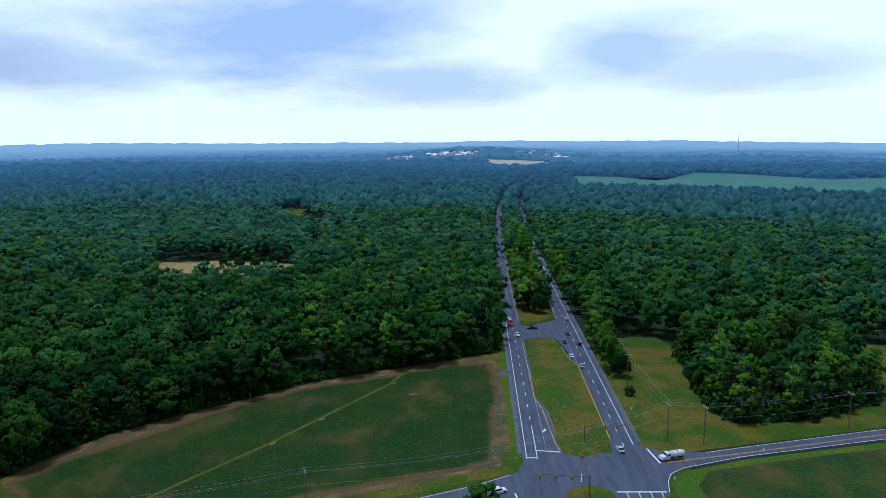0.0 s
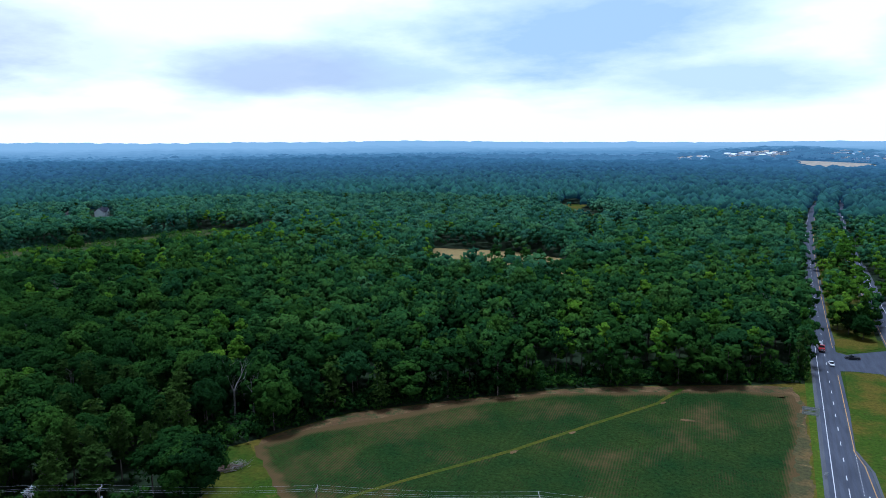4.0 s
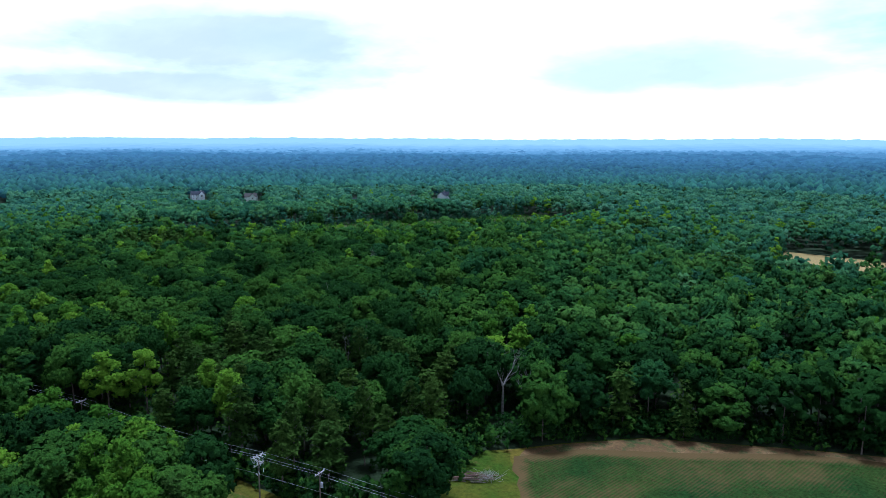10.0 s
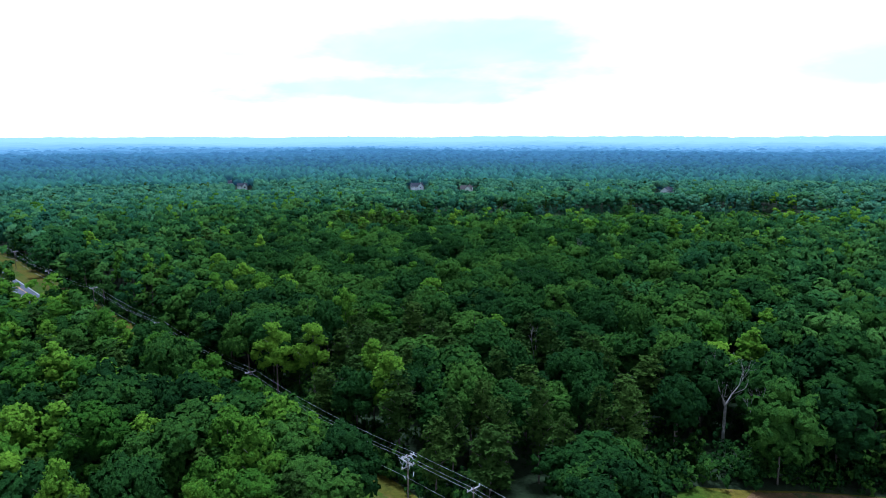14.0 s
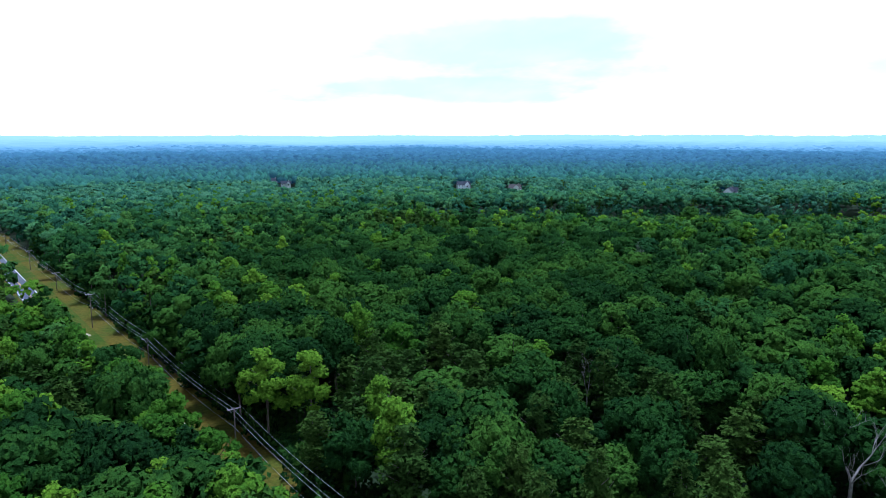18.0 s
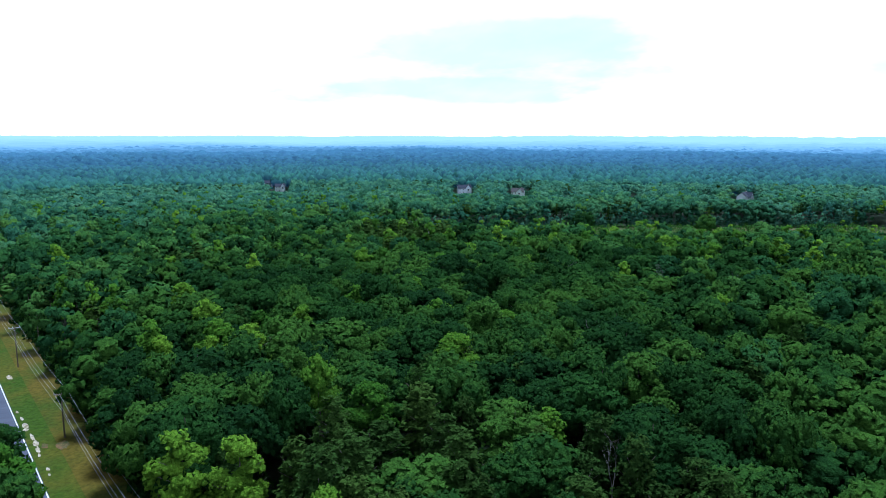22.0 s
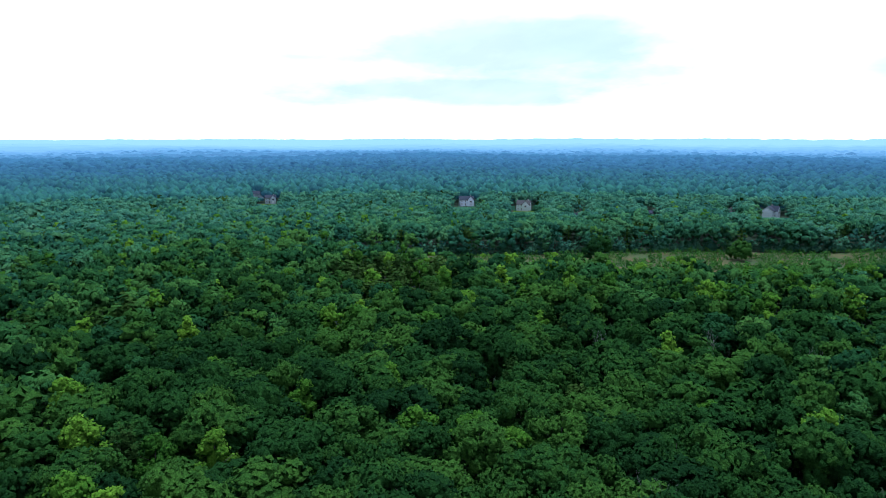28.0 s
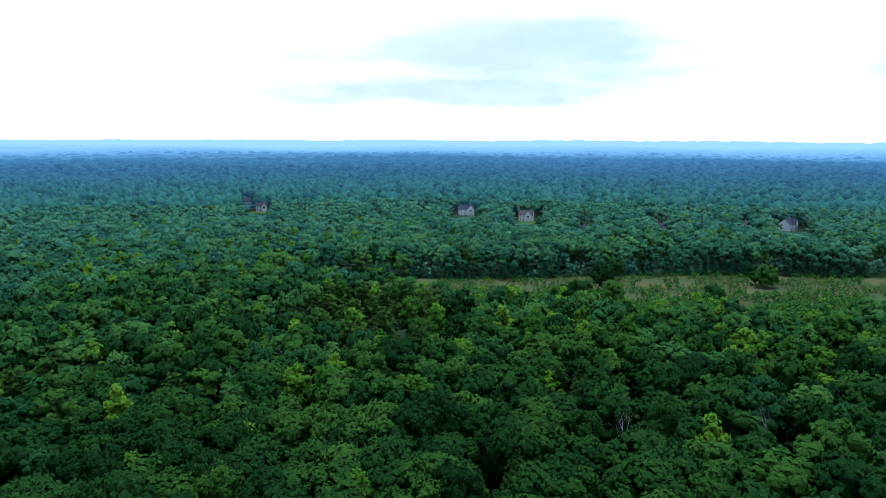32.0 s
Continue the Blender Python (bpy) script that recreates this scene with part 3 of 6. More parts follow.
def broad_crown(radius, top, base, lobes, clumps, sides, sprays=0.0, core=True, upright=0.0):
    """A crown of rounded boughs, each covered in tufts of leaves with loose sprays between them."""
    mid, half = (top + base) / 2, (top - base) / 2
    k = np.arange(lobes) + 0.5
    dz = 1 - k / lobes * 1.62
    ang = k * 2.39996 + rng.uniform(0, 6)
    flat = np.sqrt(np.clip(1 - dz**2, 0, 1))
    d = np.stack([np.cos(ang) * flat, np.sin(ang) * flat, dz], 1) + rng.normal(size=(lobes, 3)) * 0.13
    # a few heavy boughs push the outline out of round
    round_at = np.arctan2(d[:, 1], d[:, 0])
    swell = 1 + 0.20 * np.sin(2 * ang[0] + 2 * round_at) + 0.14 * np.sin(3 * round_at + ang[0] * 5)
    unit = radius * 2.1 / np.sqrt(lobes)
    r = np.minimum(unit, radius * 0.5) * rng.uniform(0.62, 1.0, lobes)
    taper = 1 - upright * np.clip(d[:, 2], 0, 1)
    c = np.stack([d[:, 0] * (radius - unit * 0.6) * swell * taper, d[:, 1] * (radius - unit * 0.6) * swell * taper, mid + d[:, 2] * (half - unit * 0.4)], 1)
    pick = np.repeat(np.arange(lobes), clumps)
    out = rng.normal(size=(len(pick), 3)) * 0.8 + d[pick] * 0.35 + (0, 0, 0.35)
    out /= np.linalg.norm(out, axis=1, keepdims=True)
    p = c[pick] + out * (r[pick] * rng.uniform(0.78, 1.06, len(pick)))[:, None] * (1, 1, 0.86)
    deep = np.min([np.linalg.norm((p - c[m]) / (1, 1, 0.86), axis=1) / r[m] for m in range(lobes)], axis=0)
    keep = deep > 0.76
    pick, out, p = pick[keep], out[keep], p[keep]
    girth = r[pick] * 1.45 / math.sqrt(clumps) * rng.uniform(0.65, 1.25, len(pick))
    way = out * 0.85 + (0, 0, 0.30) + rng.normal(size=p.shape) * 0.28
    way /= np.linalg.norm(way, axis=1, keepdims=True)
    whole = (p - (0, 0, mid - half * 0.3)) / (radius, radius, half)
    made = [tufts(p, way, girth, sides, out * 0.26 + whole * 0.46)]
    if sprays:
        own = rng.integers(0, len(p), int(len(p) * sprays))
        n = way[own] + rng.normal(size=(len(own), 3)) * 0.7
        n /= np.linalg.norm(n, axis=1, keepdims=True)
        made.append(cards(p[own] + n * (girth[own] * rng.uniform(0.5, 1.1, len(own)))[:, None], n + rng.normal(size=n.shape) * 0.4, (girth[own] * 0.55)[:, None], n * 0.5 + out[own] * 0.3 + whole[own] * 0.45))
    # the inside of the crown, and the mass of each bough under its leaves
    if core:
        if sides > 3:
            made.append((ICO * rng.uniform(0.40, 0.52, (12, 1)) * (radius, radius, half) + (0, 0, mid - half * 0.05), ICO_T[:15], ICO))
        for m in range(lobes):
            side = c[m] / (radius, radius, 1) * (0.5, 0.5, 0) + (0, 0, 0.05)
            made.append((ICO * rng.uniform(0.64, 0.86, (12, 1)) * (r[m], r[m], r[m] * 0.85) + c[m], ICO_T[:15] if sides > 3 else ICO_T[:10], ICO * 0.8 + side))
    return join(*made)


def pine_crown(radius, top, base, count, size, core=True):
    """A ragged pine: uneven tiers of level boughs that droop at the tip, each a flat spray of needles."""
    tiers = 9
    boughs = tiers * 6
    tier = (np.arange(boughs) // 6 + rng.uniform(-0.25, 0.25, boughs)) / tiers
    turn = np.arange(boughs) * 1.047 + np.repeat(rng.uniform(0, 6.28, tiers), 6) + rng.normal(size=boughs) * 0.22
    long = radius * np.interp(tier, (0, 0.25, 0.6, 0.9, 1), (0.62, 1.0, 0.84, 0.42, 0.22)) * rng.uniform(0.6, 1.18, boughs)
    lift = base + (top - base) * (0.04 + 0.93 * tier)
    own = rng.choice(boughs, count, p=long / long.sum())
    f = np.sqrt(rng.uniform(0.03, 1.0, count))
    off = rng.normal(size=count) * 0.20 * (0.35 + f) * long[own]
    c, d = np.cos(turn[own]), np.sin(turn[own])
    z = lift[own] + long[own] * (0.26 * f - 0.34 * f**2) + rng.normal(size=count) * 0.20 + 0.25 * (1 - f)
    p = np.stack([c * f * long[own] - d * off, d * f * long[own] + c * off, z], 1)
    n = np.stack([c * 0.3, d * 0.3, np.ones(count)], 1) + rng.normal(size=(count, 3)) * 0.30
    face = np.stack([c * 0.5, d * 0.5, np.full(count, 0.35) + f * 0.35], 1) + rng.normal(size=(count, 3)) * 0.2
    made = [cards(p, n, size, face)]
    if core:
        made.append((ICO * rng.uniform(0.75, 1.1, (12, 1)) * (radius * 0.24, radius * 0.24, (top - base) * 0.36) + (0, 0, base + (top - base) * 0.44), ICO_T, ICO))
    return join(*made)


def dome(radius, top, base, rounds=1):
    """A far crown: a lumpy low dome."""
    v = ICO * rng.uniform(0.72, 1.18, (12, 1)) * (radius, radius, (top - base) / 2) + (0, 0, (top + base) / 2)
    return v, ICO_T[:15] if rounds else ICO_T[:10], ICO


def stem(radius, top):
    a = np.arange(3) * 2.094
    v = np.r_[np.stack([np.cos(a) * radius, np.sin(a) * radius, np.zeros(3)], 1), np.stack([np.cos(a) * radius * 0.4, np.sin(a) * radius * 0.4, np.full(3, top)], 1)]
    return v, np.array([(0, 1, 4), (0, 4, 3), (1, 2, 5), (1, 5, 4), (2, 0, 3), (2, 3, 5)]), v * (1, 1, 0) / radius


def scatter(templates, x, y, scale, tall):
    """Copies of the templates joined into one set of arrays, with one value a tree for its colour."""
    z, turn, pick, hue = height(x, y), rng.uniform(0, 6.283, len(x)), rng.integers(0, len(templates), len(x)), rng.uniform(0, 1, len(x))
    verts, tris, hues, faces, n = [], [], [], [], 0
    for m, (v, t, f) in enumerate(templates):
        s = np.flatnonzero(pick == m)
        c, d = np.cos(turn[s])[:, None], np.sin(turn[s])[:, None]
        vx, vy = (v[:, 0] * c - v[:, 1] * d) * scale[s, None] + x[s, None], (v[:, 0] * d + v[:, 1] * c) * scale[s, None] + y[s, None]
        vz = v[:, 2] * tall[s, None] + z[s, None]
        verts.append(np.stack([vx, vy, vz], -1).reshape(-1, 3))
        tris.append((t[None] + (np.arange(len(s)) * len(v))[:, None, None] + n).reshape(-1, 3))
        hues.append(np.repeat(hue[s], len(v)))
        faces.append(np.stack([f[:, 0] * c - f[:, 1] * d, f[:, 0] * d + f[:, 1] * c, np.broadcast_to(f[:, 2], (len(s), len(v)))], -1).reshape(-1, 3))
        n += len(s) * len(v)
    return np.concatenate(verts), np.concatenate(tris), np.concatenate(hues), np.concatenate(faces)


# where trees may stand
SNAG_GAPS = [(-131, 179, 9.0), (-147.5, 208, 8.5), (-140, 200, 8.0), (-333.4, 252.6, 6), (-328.4, 287.6, 6.5)]
HOUSES = [(-1005.4, 437.6), (-925.4, 482.6), (-762.4, 690.6), (-805.4, 574.6), (-816.4, 494.6), (-790.4, 659.6), (-1110.4, 200.6), (-1190.4, 187.6)]


def open_ground(x, y):
    """True where no tree stands."""
    u = x - highway(y)
    no = inside(WEST_FIELD, x, y) | inside(E_FIELD, x, y) | inside(TAN_FIELD, x, y) | inside(GAP, x, y) | inside(EAST_PASTURE, x, y) | inside(SCRUB, x, y)
    no |= inside([(p + (q > 235) * 2, q) for p, q in E_GRASS], x, y)
    no |= (u > 23.5) & (u < 35.2) & (y < 1900)
    no |= (u > 54.6 - 1.6 * (y < 420)) & (u < 64.8 + 1.7 * (y < 420)) & (y < 1900)
    no |= (u > 22) & (u < 66.5) & (y < 398)
    no |= (u > 76.5) & (u < 80) & (y < 700)
    no |= (u > -60) & (u < 110) & (y < 200)
    d = y - county(x)
    no |= (x < 30) & (d > np.where(x < -245, -13.5, np.where(x < -90, -10.5, -9.0))) & (d < np.where(x > -200, 9.5, 13.5))
    no |= (x > -385) & (x < -300) & (d > -17) & (d < 0)
    no |= (y < county(x) - 6) & (x > -146 + 0.9 * (county(x) - y - 10)) & (x < 30)
    no |= (x > 60) & (y < 215 + (x - 90) * 0.25 + 12)
    no |= (y < 262) & (u > 60) & (u < 100)
    no |= (y < 60) & (x > -60)
    for sx, sy, sr in SNAG_GAPS:
        no |= np.hypot(x - sx, y - sy) < sr
    for k, (hx, hy) in enumerate(HOUSES):
        along, across = from_house(x, y, hx, hy)
        no |= (np.abs(along) < 15) & (across < 16)
        no |= (along >= 0) & (along < 55) & (across < (19 if k in (0, 1, 2, 6) else 8))
    return no


def from_house(x, y, hx, hy):
    """How far in front of a house a place lies, and how far to its side."""
    far = math.hypot(-90 - hx, 120 - hy)
    ux, uy = (-90 - hx) / far, (120 - hy) / far
    return (x - hx) * ux + (y - hy) * uy, np.abs((y - hy) * ux - (x - hx) * uy)


def low_before_houses(x, y):
    """Trees before the houses, kept below the camera's line of sight: the most that a tree's height may be scaled by.
    """
    most = np.full(np.shape(x), 2.0)
    for k, (hx, hy) in enumerate(HOUSES):
        along, across = from_house(x, y, hx, hy)
        plain_view = k in (0, 1, 2, 6)
        most = np.where((along > 0) & (across < (15 if plain_view else 6)), np.minimum(most, 0.02 + along * (0.0037 if plain_view else 0.0050)), most)
    return most


def near_line(x, y):
    """Distance to the line of flight on the plan."""
    best = np.full(np.shape(x), 1e9)
    for (ax, ay), (bx, by) in (((0, 0), (-20, 85)), ((-20, 85), (-45, 105)), ((-45, 105), (-315, 204))):
        f = np.clip(((x - ax) * (bx - ax) + (y - ay) * (by - ay)) / ((bx - ax) ** 2 + (by - ay) ** 2), 0, 1)
        best = np.minimum(best, np.hypot(x - ax - f * (bx - ax), y - ay - f * (by - ay)))
    return best


def grid(reach, spacing, jitter=0.38):
    n = int(reach / spacing)
    gi, gj = np.meshgrid(np.arange(-n, n + 1), np.arange(-n, n + 1), indexing="ij")
    x = (gi + (gj % 2) * 0.5) * spacing + rng.normal(size=gi.shape) * spacing * jitter * 0.6
    y = gj * spacing * 0.866 + rng.normal(size=gi.shape) * spacing * jitter * 0.6
    return x.ravel() - 50, y.ravel() + 100


def in_sector(x, y):
    """The side of the flight that lies ahead of it: from north-north-east round to west-south-west."""
    return (np.arctan2(-(x + 8), y + 20) > radians(-39)) & (np.arctan2(-(x + 10), y - 90) < radians(110)) & (np.arctan2(-(x + 10), y - 90) > radians(-120))


def wave(x, y, s, p):
    return np.sin(x / s + p) * np.cos(y / s * 0.83 - p * 2) + 0.6 * np.sin((x + y) / s * 1.7 + p * 3)


SPECIES = ("broad", "bright", "pine")


def by_scrub(x, y):
    """The belt of trees just behind the cut-over strip."""
    return inside([(p - 38, q) for p, q in SCRUB], x, y) & ~inside(SCRUB, x, y)


def species_at(x, y):
    """0 oak and its like, 1 bright tulip poplar, 2 pine."""
    u = rng.uniform(size=len(x))
    pine = 0.03 + 0.16 * smooth(wave(x, y, 55, 0.7) - 0.55)
    bright = 0.05 + 0.11 * smooth(wave(x, y, 70, 2.1))
    corner = np.hypot((x + 182) / 1.15, y - 164) < 50
    pine, bright = np.where(corner, 0.68, pine), np.where(corner, 0.07, bright)
    south = (y < county(x) - 6) & (x < 0)
    pine, bright = np.where(south, 0.10, pine), np.where(south, 0.50, bright)
    patch = np.hypot((x + 465) / 45, (y - 223) / 30) < 1
    pine = np.where(patch, 0.75, pine)
    back_line = (x < -510) & (x > -650) & (y > 230) & (y < 610) & by_scrub(x, y)
    pine, bright = np.where(back_line, 0.08, pine), np.where(back_line, 0.0, bright)
    young = inside([(p + 80, q) for p, q in SCRUB], x, y) & ~inside(SCRUB, x, y)
    bright = np.where(young, 0.36, bright)
    edge = (x - highway(y) > 35) & (x - highway(y) < 78) & (y < 700)
    bright = np.where(edge, 0.65, bright)
    right = (x > 88) & (x < 200) & (y < 330)
    pine, bright = np.where(right, 0.30, pine), np.where(right, 0.34, bright)
    return np.where(u < pine, 2, np.where(u < pine + bright, 1, 0))


def templates(level, edge=False):
    """Crowns of each kind for a ring of the woods: level 0 is the nearest."""
    lobes, clumps, sides, loose, kinds, needles, size = ((18, 40, 4, 0.9, 9, 1500, 0.36), (13, 18, 4, 0.4, 9, 520, 0.52), (10, 9, 3, 0.0, 10, 180, 0.78), (8, 6, 3, 0.0, 12, 80, 1.1), (5, 5, 3, 0.0, 12, 36, 1.5))[level]
    low = (6.6 if level < 3 else 6.0) if edge else 0
    made = {"broad": [], "bright": [], "pine": []}
    for _ in range(kinds):
        made["broad"].append(broad_crown(5.9 * rng.uniform(0.85, 1.2), 19.5 * rng.uniform(0.94, 1.05), 7.5 - low, lobes, clumps, sides, loose))
        made["bright"].append(broad_crown(4.5 * rng.uniform(0.9, 1.1), 19.8 * rng.uniform(0.96, 1.07), 6.8 - low, lobes, clumps, sides, loose, upright=0.55))
        made["pine"].append(pine_crown(4.0 * rng.uniform(0.9, 1.15), 20.5 * rng.uniform(0.95, 1.06), 6.7 - low, needles, size * 1.35))
    return made


def ring_of(x, y):
    """Distance from the flight, wandering a little so that the rings of the woods have no clean border."""
    return near_line(x, y) + 20 * wave(x, y, 60, 0.9) + 14 * wave(x, y, 23, 2.2)


LABEL = {"fresh": "dense green broadleaf woodland seen from above", "hazed": "dense green woodland further off, tinted blue for haze", "mid": "dense broadleaf woodland in the middle distance, tinted for haze", "broad": "dense dark green broadleaf woodland seen from above", "bright": "light green tulip poplars scattered through the woodland", "pine": "dark olive pines among the broadleaf woodland"}


def woods(name, kind, made, x, y, scale, tall):
    if len(x):
        v, t, h, f = scatter(made, x, y, scale, tall)
        tagged(new(name, mesh_of(name, v, t, LEAF[kind], h, f)), LABEL[kind], "trees", kind="stuff")


# trees one by one: the wood that the flight passes lowest over
x, y = grid(1060, 9.4)
ok = ~open_ground(x, y) & in_sector(x, y)
# the pines in the corner stand further apart
ok &= (np.hypot((x + 182) / 1.15, y - 164) > 50) | (rng.uniform(size=len(x)) > 0.16)
x, y = x[ok], y[ok]
sp, dist = species_at(x, y), ring_of(x, y)
ax, ay = x + 45, y - 105
along, across = ax * -0.956 + ay * 0.293, ax * 0.293 + ay * 0.956
single = (along > 78) & (along < 330) & (np.abs(across - 4) < 64)
NEAR = templates(0)
TREE_LABEL = {"broad": "tall broadleaf tree with a rounded dark green crown", "bright": "tall tulip poplar with a light yellow-green crown", "pine": "tall pine with ragged dark olive tiers"}
TREE_CATEGORY = {"broad": "tree", "bright": "tree", "pine": "pine tree"}


def trunk_mesh(top, radius, limbs):
    bm = bmesh.new()

    def limb(a, b, ra, rb, sides=6):
        d = (b - a).normalized()
        s = d.orthogonal().normalized()
        t = d.cross(s)
        ring = [[bm.verts.new(c + (s * math.cos(k * 6.283 / sides) + t * math.sin(k * 6.283 / sides)) * r) for k in range(sides)] for c, r in ((a, ra), (b, rb))]
        for k in range(sides):
            bm.faces.new((ring[0][k], ring[0][(k + 1) % sides], ring[1][(k + 1) % sides], ring[1][k]))

    bend = Vector((random.uniform(-0.4, 0.4), random.uniform(-0.4, 0.4), top * 0.55))
    limb(Vector((0, 0, -0.2)), bend, radius, radius * 0.7)
    limb(bend, Vector((0, 0, top * 0.9)), radius * 0.7, radius * 0.2)
    for k in range(limbs):
        a = k * 2.4 + random.uniform(-0.4, 0.4)
        h = top * random.uniform(0.42, 0.7)
        limb(Vector((0, 0, h)), Vector((math.cos(a) * top * 0.17, math.sin(a) * top * 0.17, h + top * 0.14)), radius * 0.35, radius * 0.1, 4)
    me = bpy.data.meshes.new("trunk")
    bm.to_mesh(me)
    bm.free()
    me.materials.append(BARK)
    return me


STARS = {}
for kind in SPECIES:
    STARS[kind] = []
    for v, t, f in NEAR[kind]:
        tree = tagged(new("pine_tree" if kind == "pine" else "tree"), TREE_LABEL[kind], TREE_CATEGORY[kind], "trees of the wood")
        crown = new("crown", mesh_of("crown", v, t, LEAF[kind], None, f))
        crown.parent = tree
        trunk = new("trunk", trunk_mesh(float(v[:, 2].max()), 0.26, 7))
        trunk.parent = tree
        STARS[kind].append([tree, False])
for px, py, s in zip(x[single], y[single], sp[single]):
    kind = SPECIES[s]
    slot = STARS[kind][int(rng.integers(len(STARS[kind])))]
    size, tall = rng.uniform(0.78, 1.28), rng.uniform(0.80, 1.12)
    ob = slot[0]
    if slot[1]:
        ob = copy_thing(slot[0], pose(px, py, float(height(px, py)), 0, 0, rng.uniform(0, 360)))
    else:
        ob.matrix_basis, slot[1] = pose(px, py, float(height(px, py)), 0, 0, 30), True
    ob.scale = (size, size, tall)
for kind in SPECIES:
    for ob, used in STARS[kind]:
        if not used:
            for child in list(ob.children):
                bpy.data.objects.remove(child)
            bpy.data.objects.remove(ob)

def by_the_edge(x, y, reach):
    near = np.zeros(len(x), bool)
    for k in range(8):
        near |= open_ground(x + reach * math.cos(k * 0.7854), y + reach * math.sin(k * 0.7854))
    return near


rest = ~single & (rng.uniform(size=len(x)) > 0.05)
rim = by_the_edge(x, y, 8.0)
# the further from the flight, the more haze is painted into the leaves
hazed = np.clip(np.round(np.interp(dist * (1 - 0.40 * smooth((x + 190) / 150)), (70, 190, 310, 450, 640), (0, 1, 1.8, 2.5, 3)) + rng.uniform(-0.45, 0.45, len(x))), 0, 3).astype(int)
for level, lo, hi in ((1, -99, 122), (2, 122, 300), (3, 300, 560), (4, 560, 740)):
    for edge in (False, True):
        made = templates(level, edge)
        for m, kind in enumerate(SPECIES):
            for haze_step in range(4):
                s = rest & (dist >= lo) & (dist < hi) & (sp == m) & (rim == edge) & (hazed == haze_step)
                n = int(s.sum())
                if not n:
                    continue
                tall = np.minimum(rng.uniform(0.80, 1.12, n), low_before_houses(x[s], y[s]))
                road_side = (y[s] < county(x[s])) & (y[s] > county(x[s]) - 22) & (x[s] > -310) & (x[s] < -100)
                tall = np.where(road_side, np.maximum(tall, 0.98), tall)
                woods("woodland", kind if kind == "pine" or (kind == "bright" and haze_step < 3) else ("broad", "fresh", "mid", "hazed")[haze_step], made[kind], x[s], y[s], rng.uniform(0.78, 1.30, n), tall)
                if level <= 2:
                    v, t, _, _ = scatter([stem(0.28, 14.0)], x[s], y[s], np.ones(n), np.ones(n))
                    tagged(new("tree_trunks", mesh_of("tree_trunks", v, t, BARK)), "brown trunks of the woodland trees", "trunks", kind="stuff")

# bushes and low growth along the wood's edges
bx, by = grid(680, 2.9)
s = ~open_ground(bx, by) & in_sector(bx, by)
bx, by = bx[s], by[s]
s = (by_the_edge(bx, by, 6.0) & (near_line(bx, by) < 280)) | ((bx > -235) & (bx < -140) & (by > 95) & (by < 262) & (rng.uniform(size=len(bx)) < 0.28)) | ((near_line(bx, by) < 75) & (bx < -140) & (rng.uniform(size=len(bx)) < 0.15)) | ((bx > -345) & (bx < -190) & (by > 130) & (by < 300) & (rng.uniform(size=len(bx)) < 0.12))
bx, by = bx[s], by[s]
BUSH = [broad_crown(1.9, 3.4 * rng.uniform(0.7, 1.3), -0.6, 5, 4, 3, 0.0, False) for _ in range(6)]
v, t, h, f = scatter(BUSH, bx, by, rng.uniform(0.6, 1.35, len(bx)), rng.uniform(0.5, 1.7, len(bx)))
tagged(new("undergrowth", mesh_of("undergrowth", v, t, LEAF["broad"], h, f)), "low green bushes along the edge of the wood", "bushes", kind="stuff")

# thickets that close the wood down to the ground where it meets open land


def thicket(line, depth, tall, kind, label):
    px, py = [], []
    for (ax, ay), (bx, by) in zip(line, line[1:]):
        far = math.hypot(bx - ax, by - ay)
        n = int(far * depth / 6.5)
        f, off = rng.uniform(0, 1, n), rng.uniform(0.3, depth, n)
        px.append(ax + (bx - ax) * f - (by - ay) / far * off)
        py.append(ay + (by - ay) * f + (bx - ax) / far * off)
    px, py = np.concatenate(px), np.concatenate(py)
    shapes = [broad_crown(2.6 * rng.uniform(0.8, 1.2), tall * rng.uniform(0.6, 1.2), -0.8, 8, 5, 3, 0.0, False) for _ in range(7)]
    v, t, h, f = scatter(shapes, px, py, rng.uniform(0.6, 1.3, len(px)), rng.uniform(0.55, 1.3, len(px)))
    tagged(new("thicket", mesh_of("thicket", v, t, LEAF[kind], h, f)), label, "bushes", kind="stuff")


thicket([(-136, 183), (-138.5, 195), (-135.5, 202), (-131, 212), (-119.5, 232), (-93, 255), (-59, 282), (-37, 294), (10, 315), (24, 323)], 13.0, 7.0, "broad", "dense dark thicket along the edge of the field")
thicket([(-613, 200), (-604, 258), (-586, 323), (-575, 393), (-558, 463), (-531, 527), (-521, 602)], 9.0, 8.0, "hazed", "dense dark tree line behind the cut-over strip")

thicket([(-430, float(county(-430)) + 14.5), (-205, float(county(-205)) + 13.5), (-190, float(county(-190)) + 9.5), (-128, float(county(-128)) + 8.8)], 8.0, 6.0, "broad", "dense low growth under the edge of the wood by the power line")

thicket([(112, 330), (101, 272), (100, 246), (104.4, 237), (131.8, 239), (168.9, 257), (178, 290)], 7.0, 6.0, "broad", "dense thicket round the small wood by the power line")

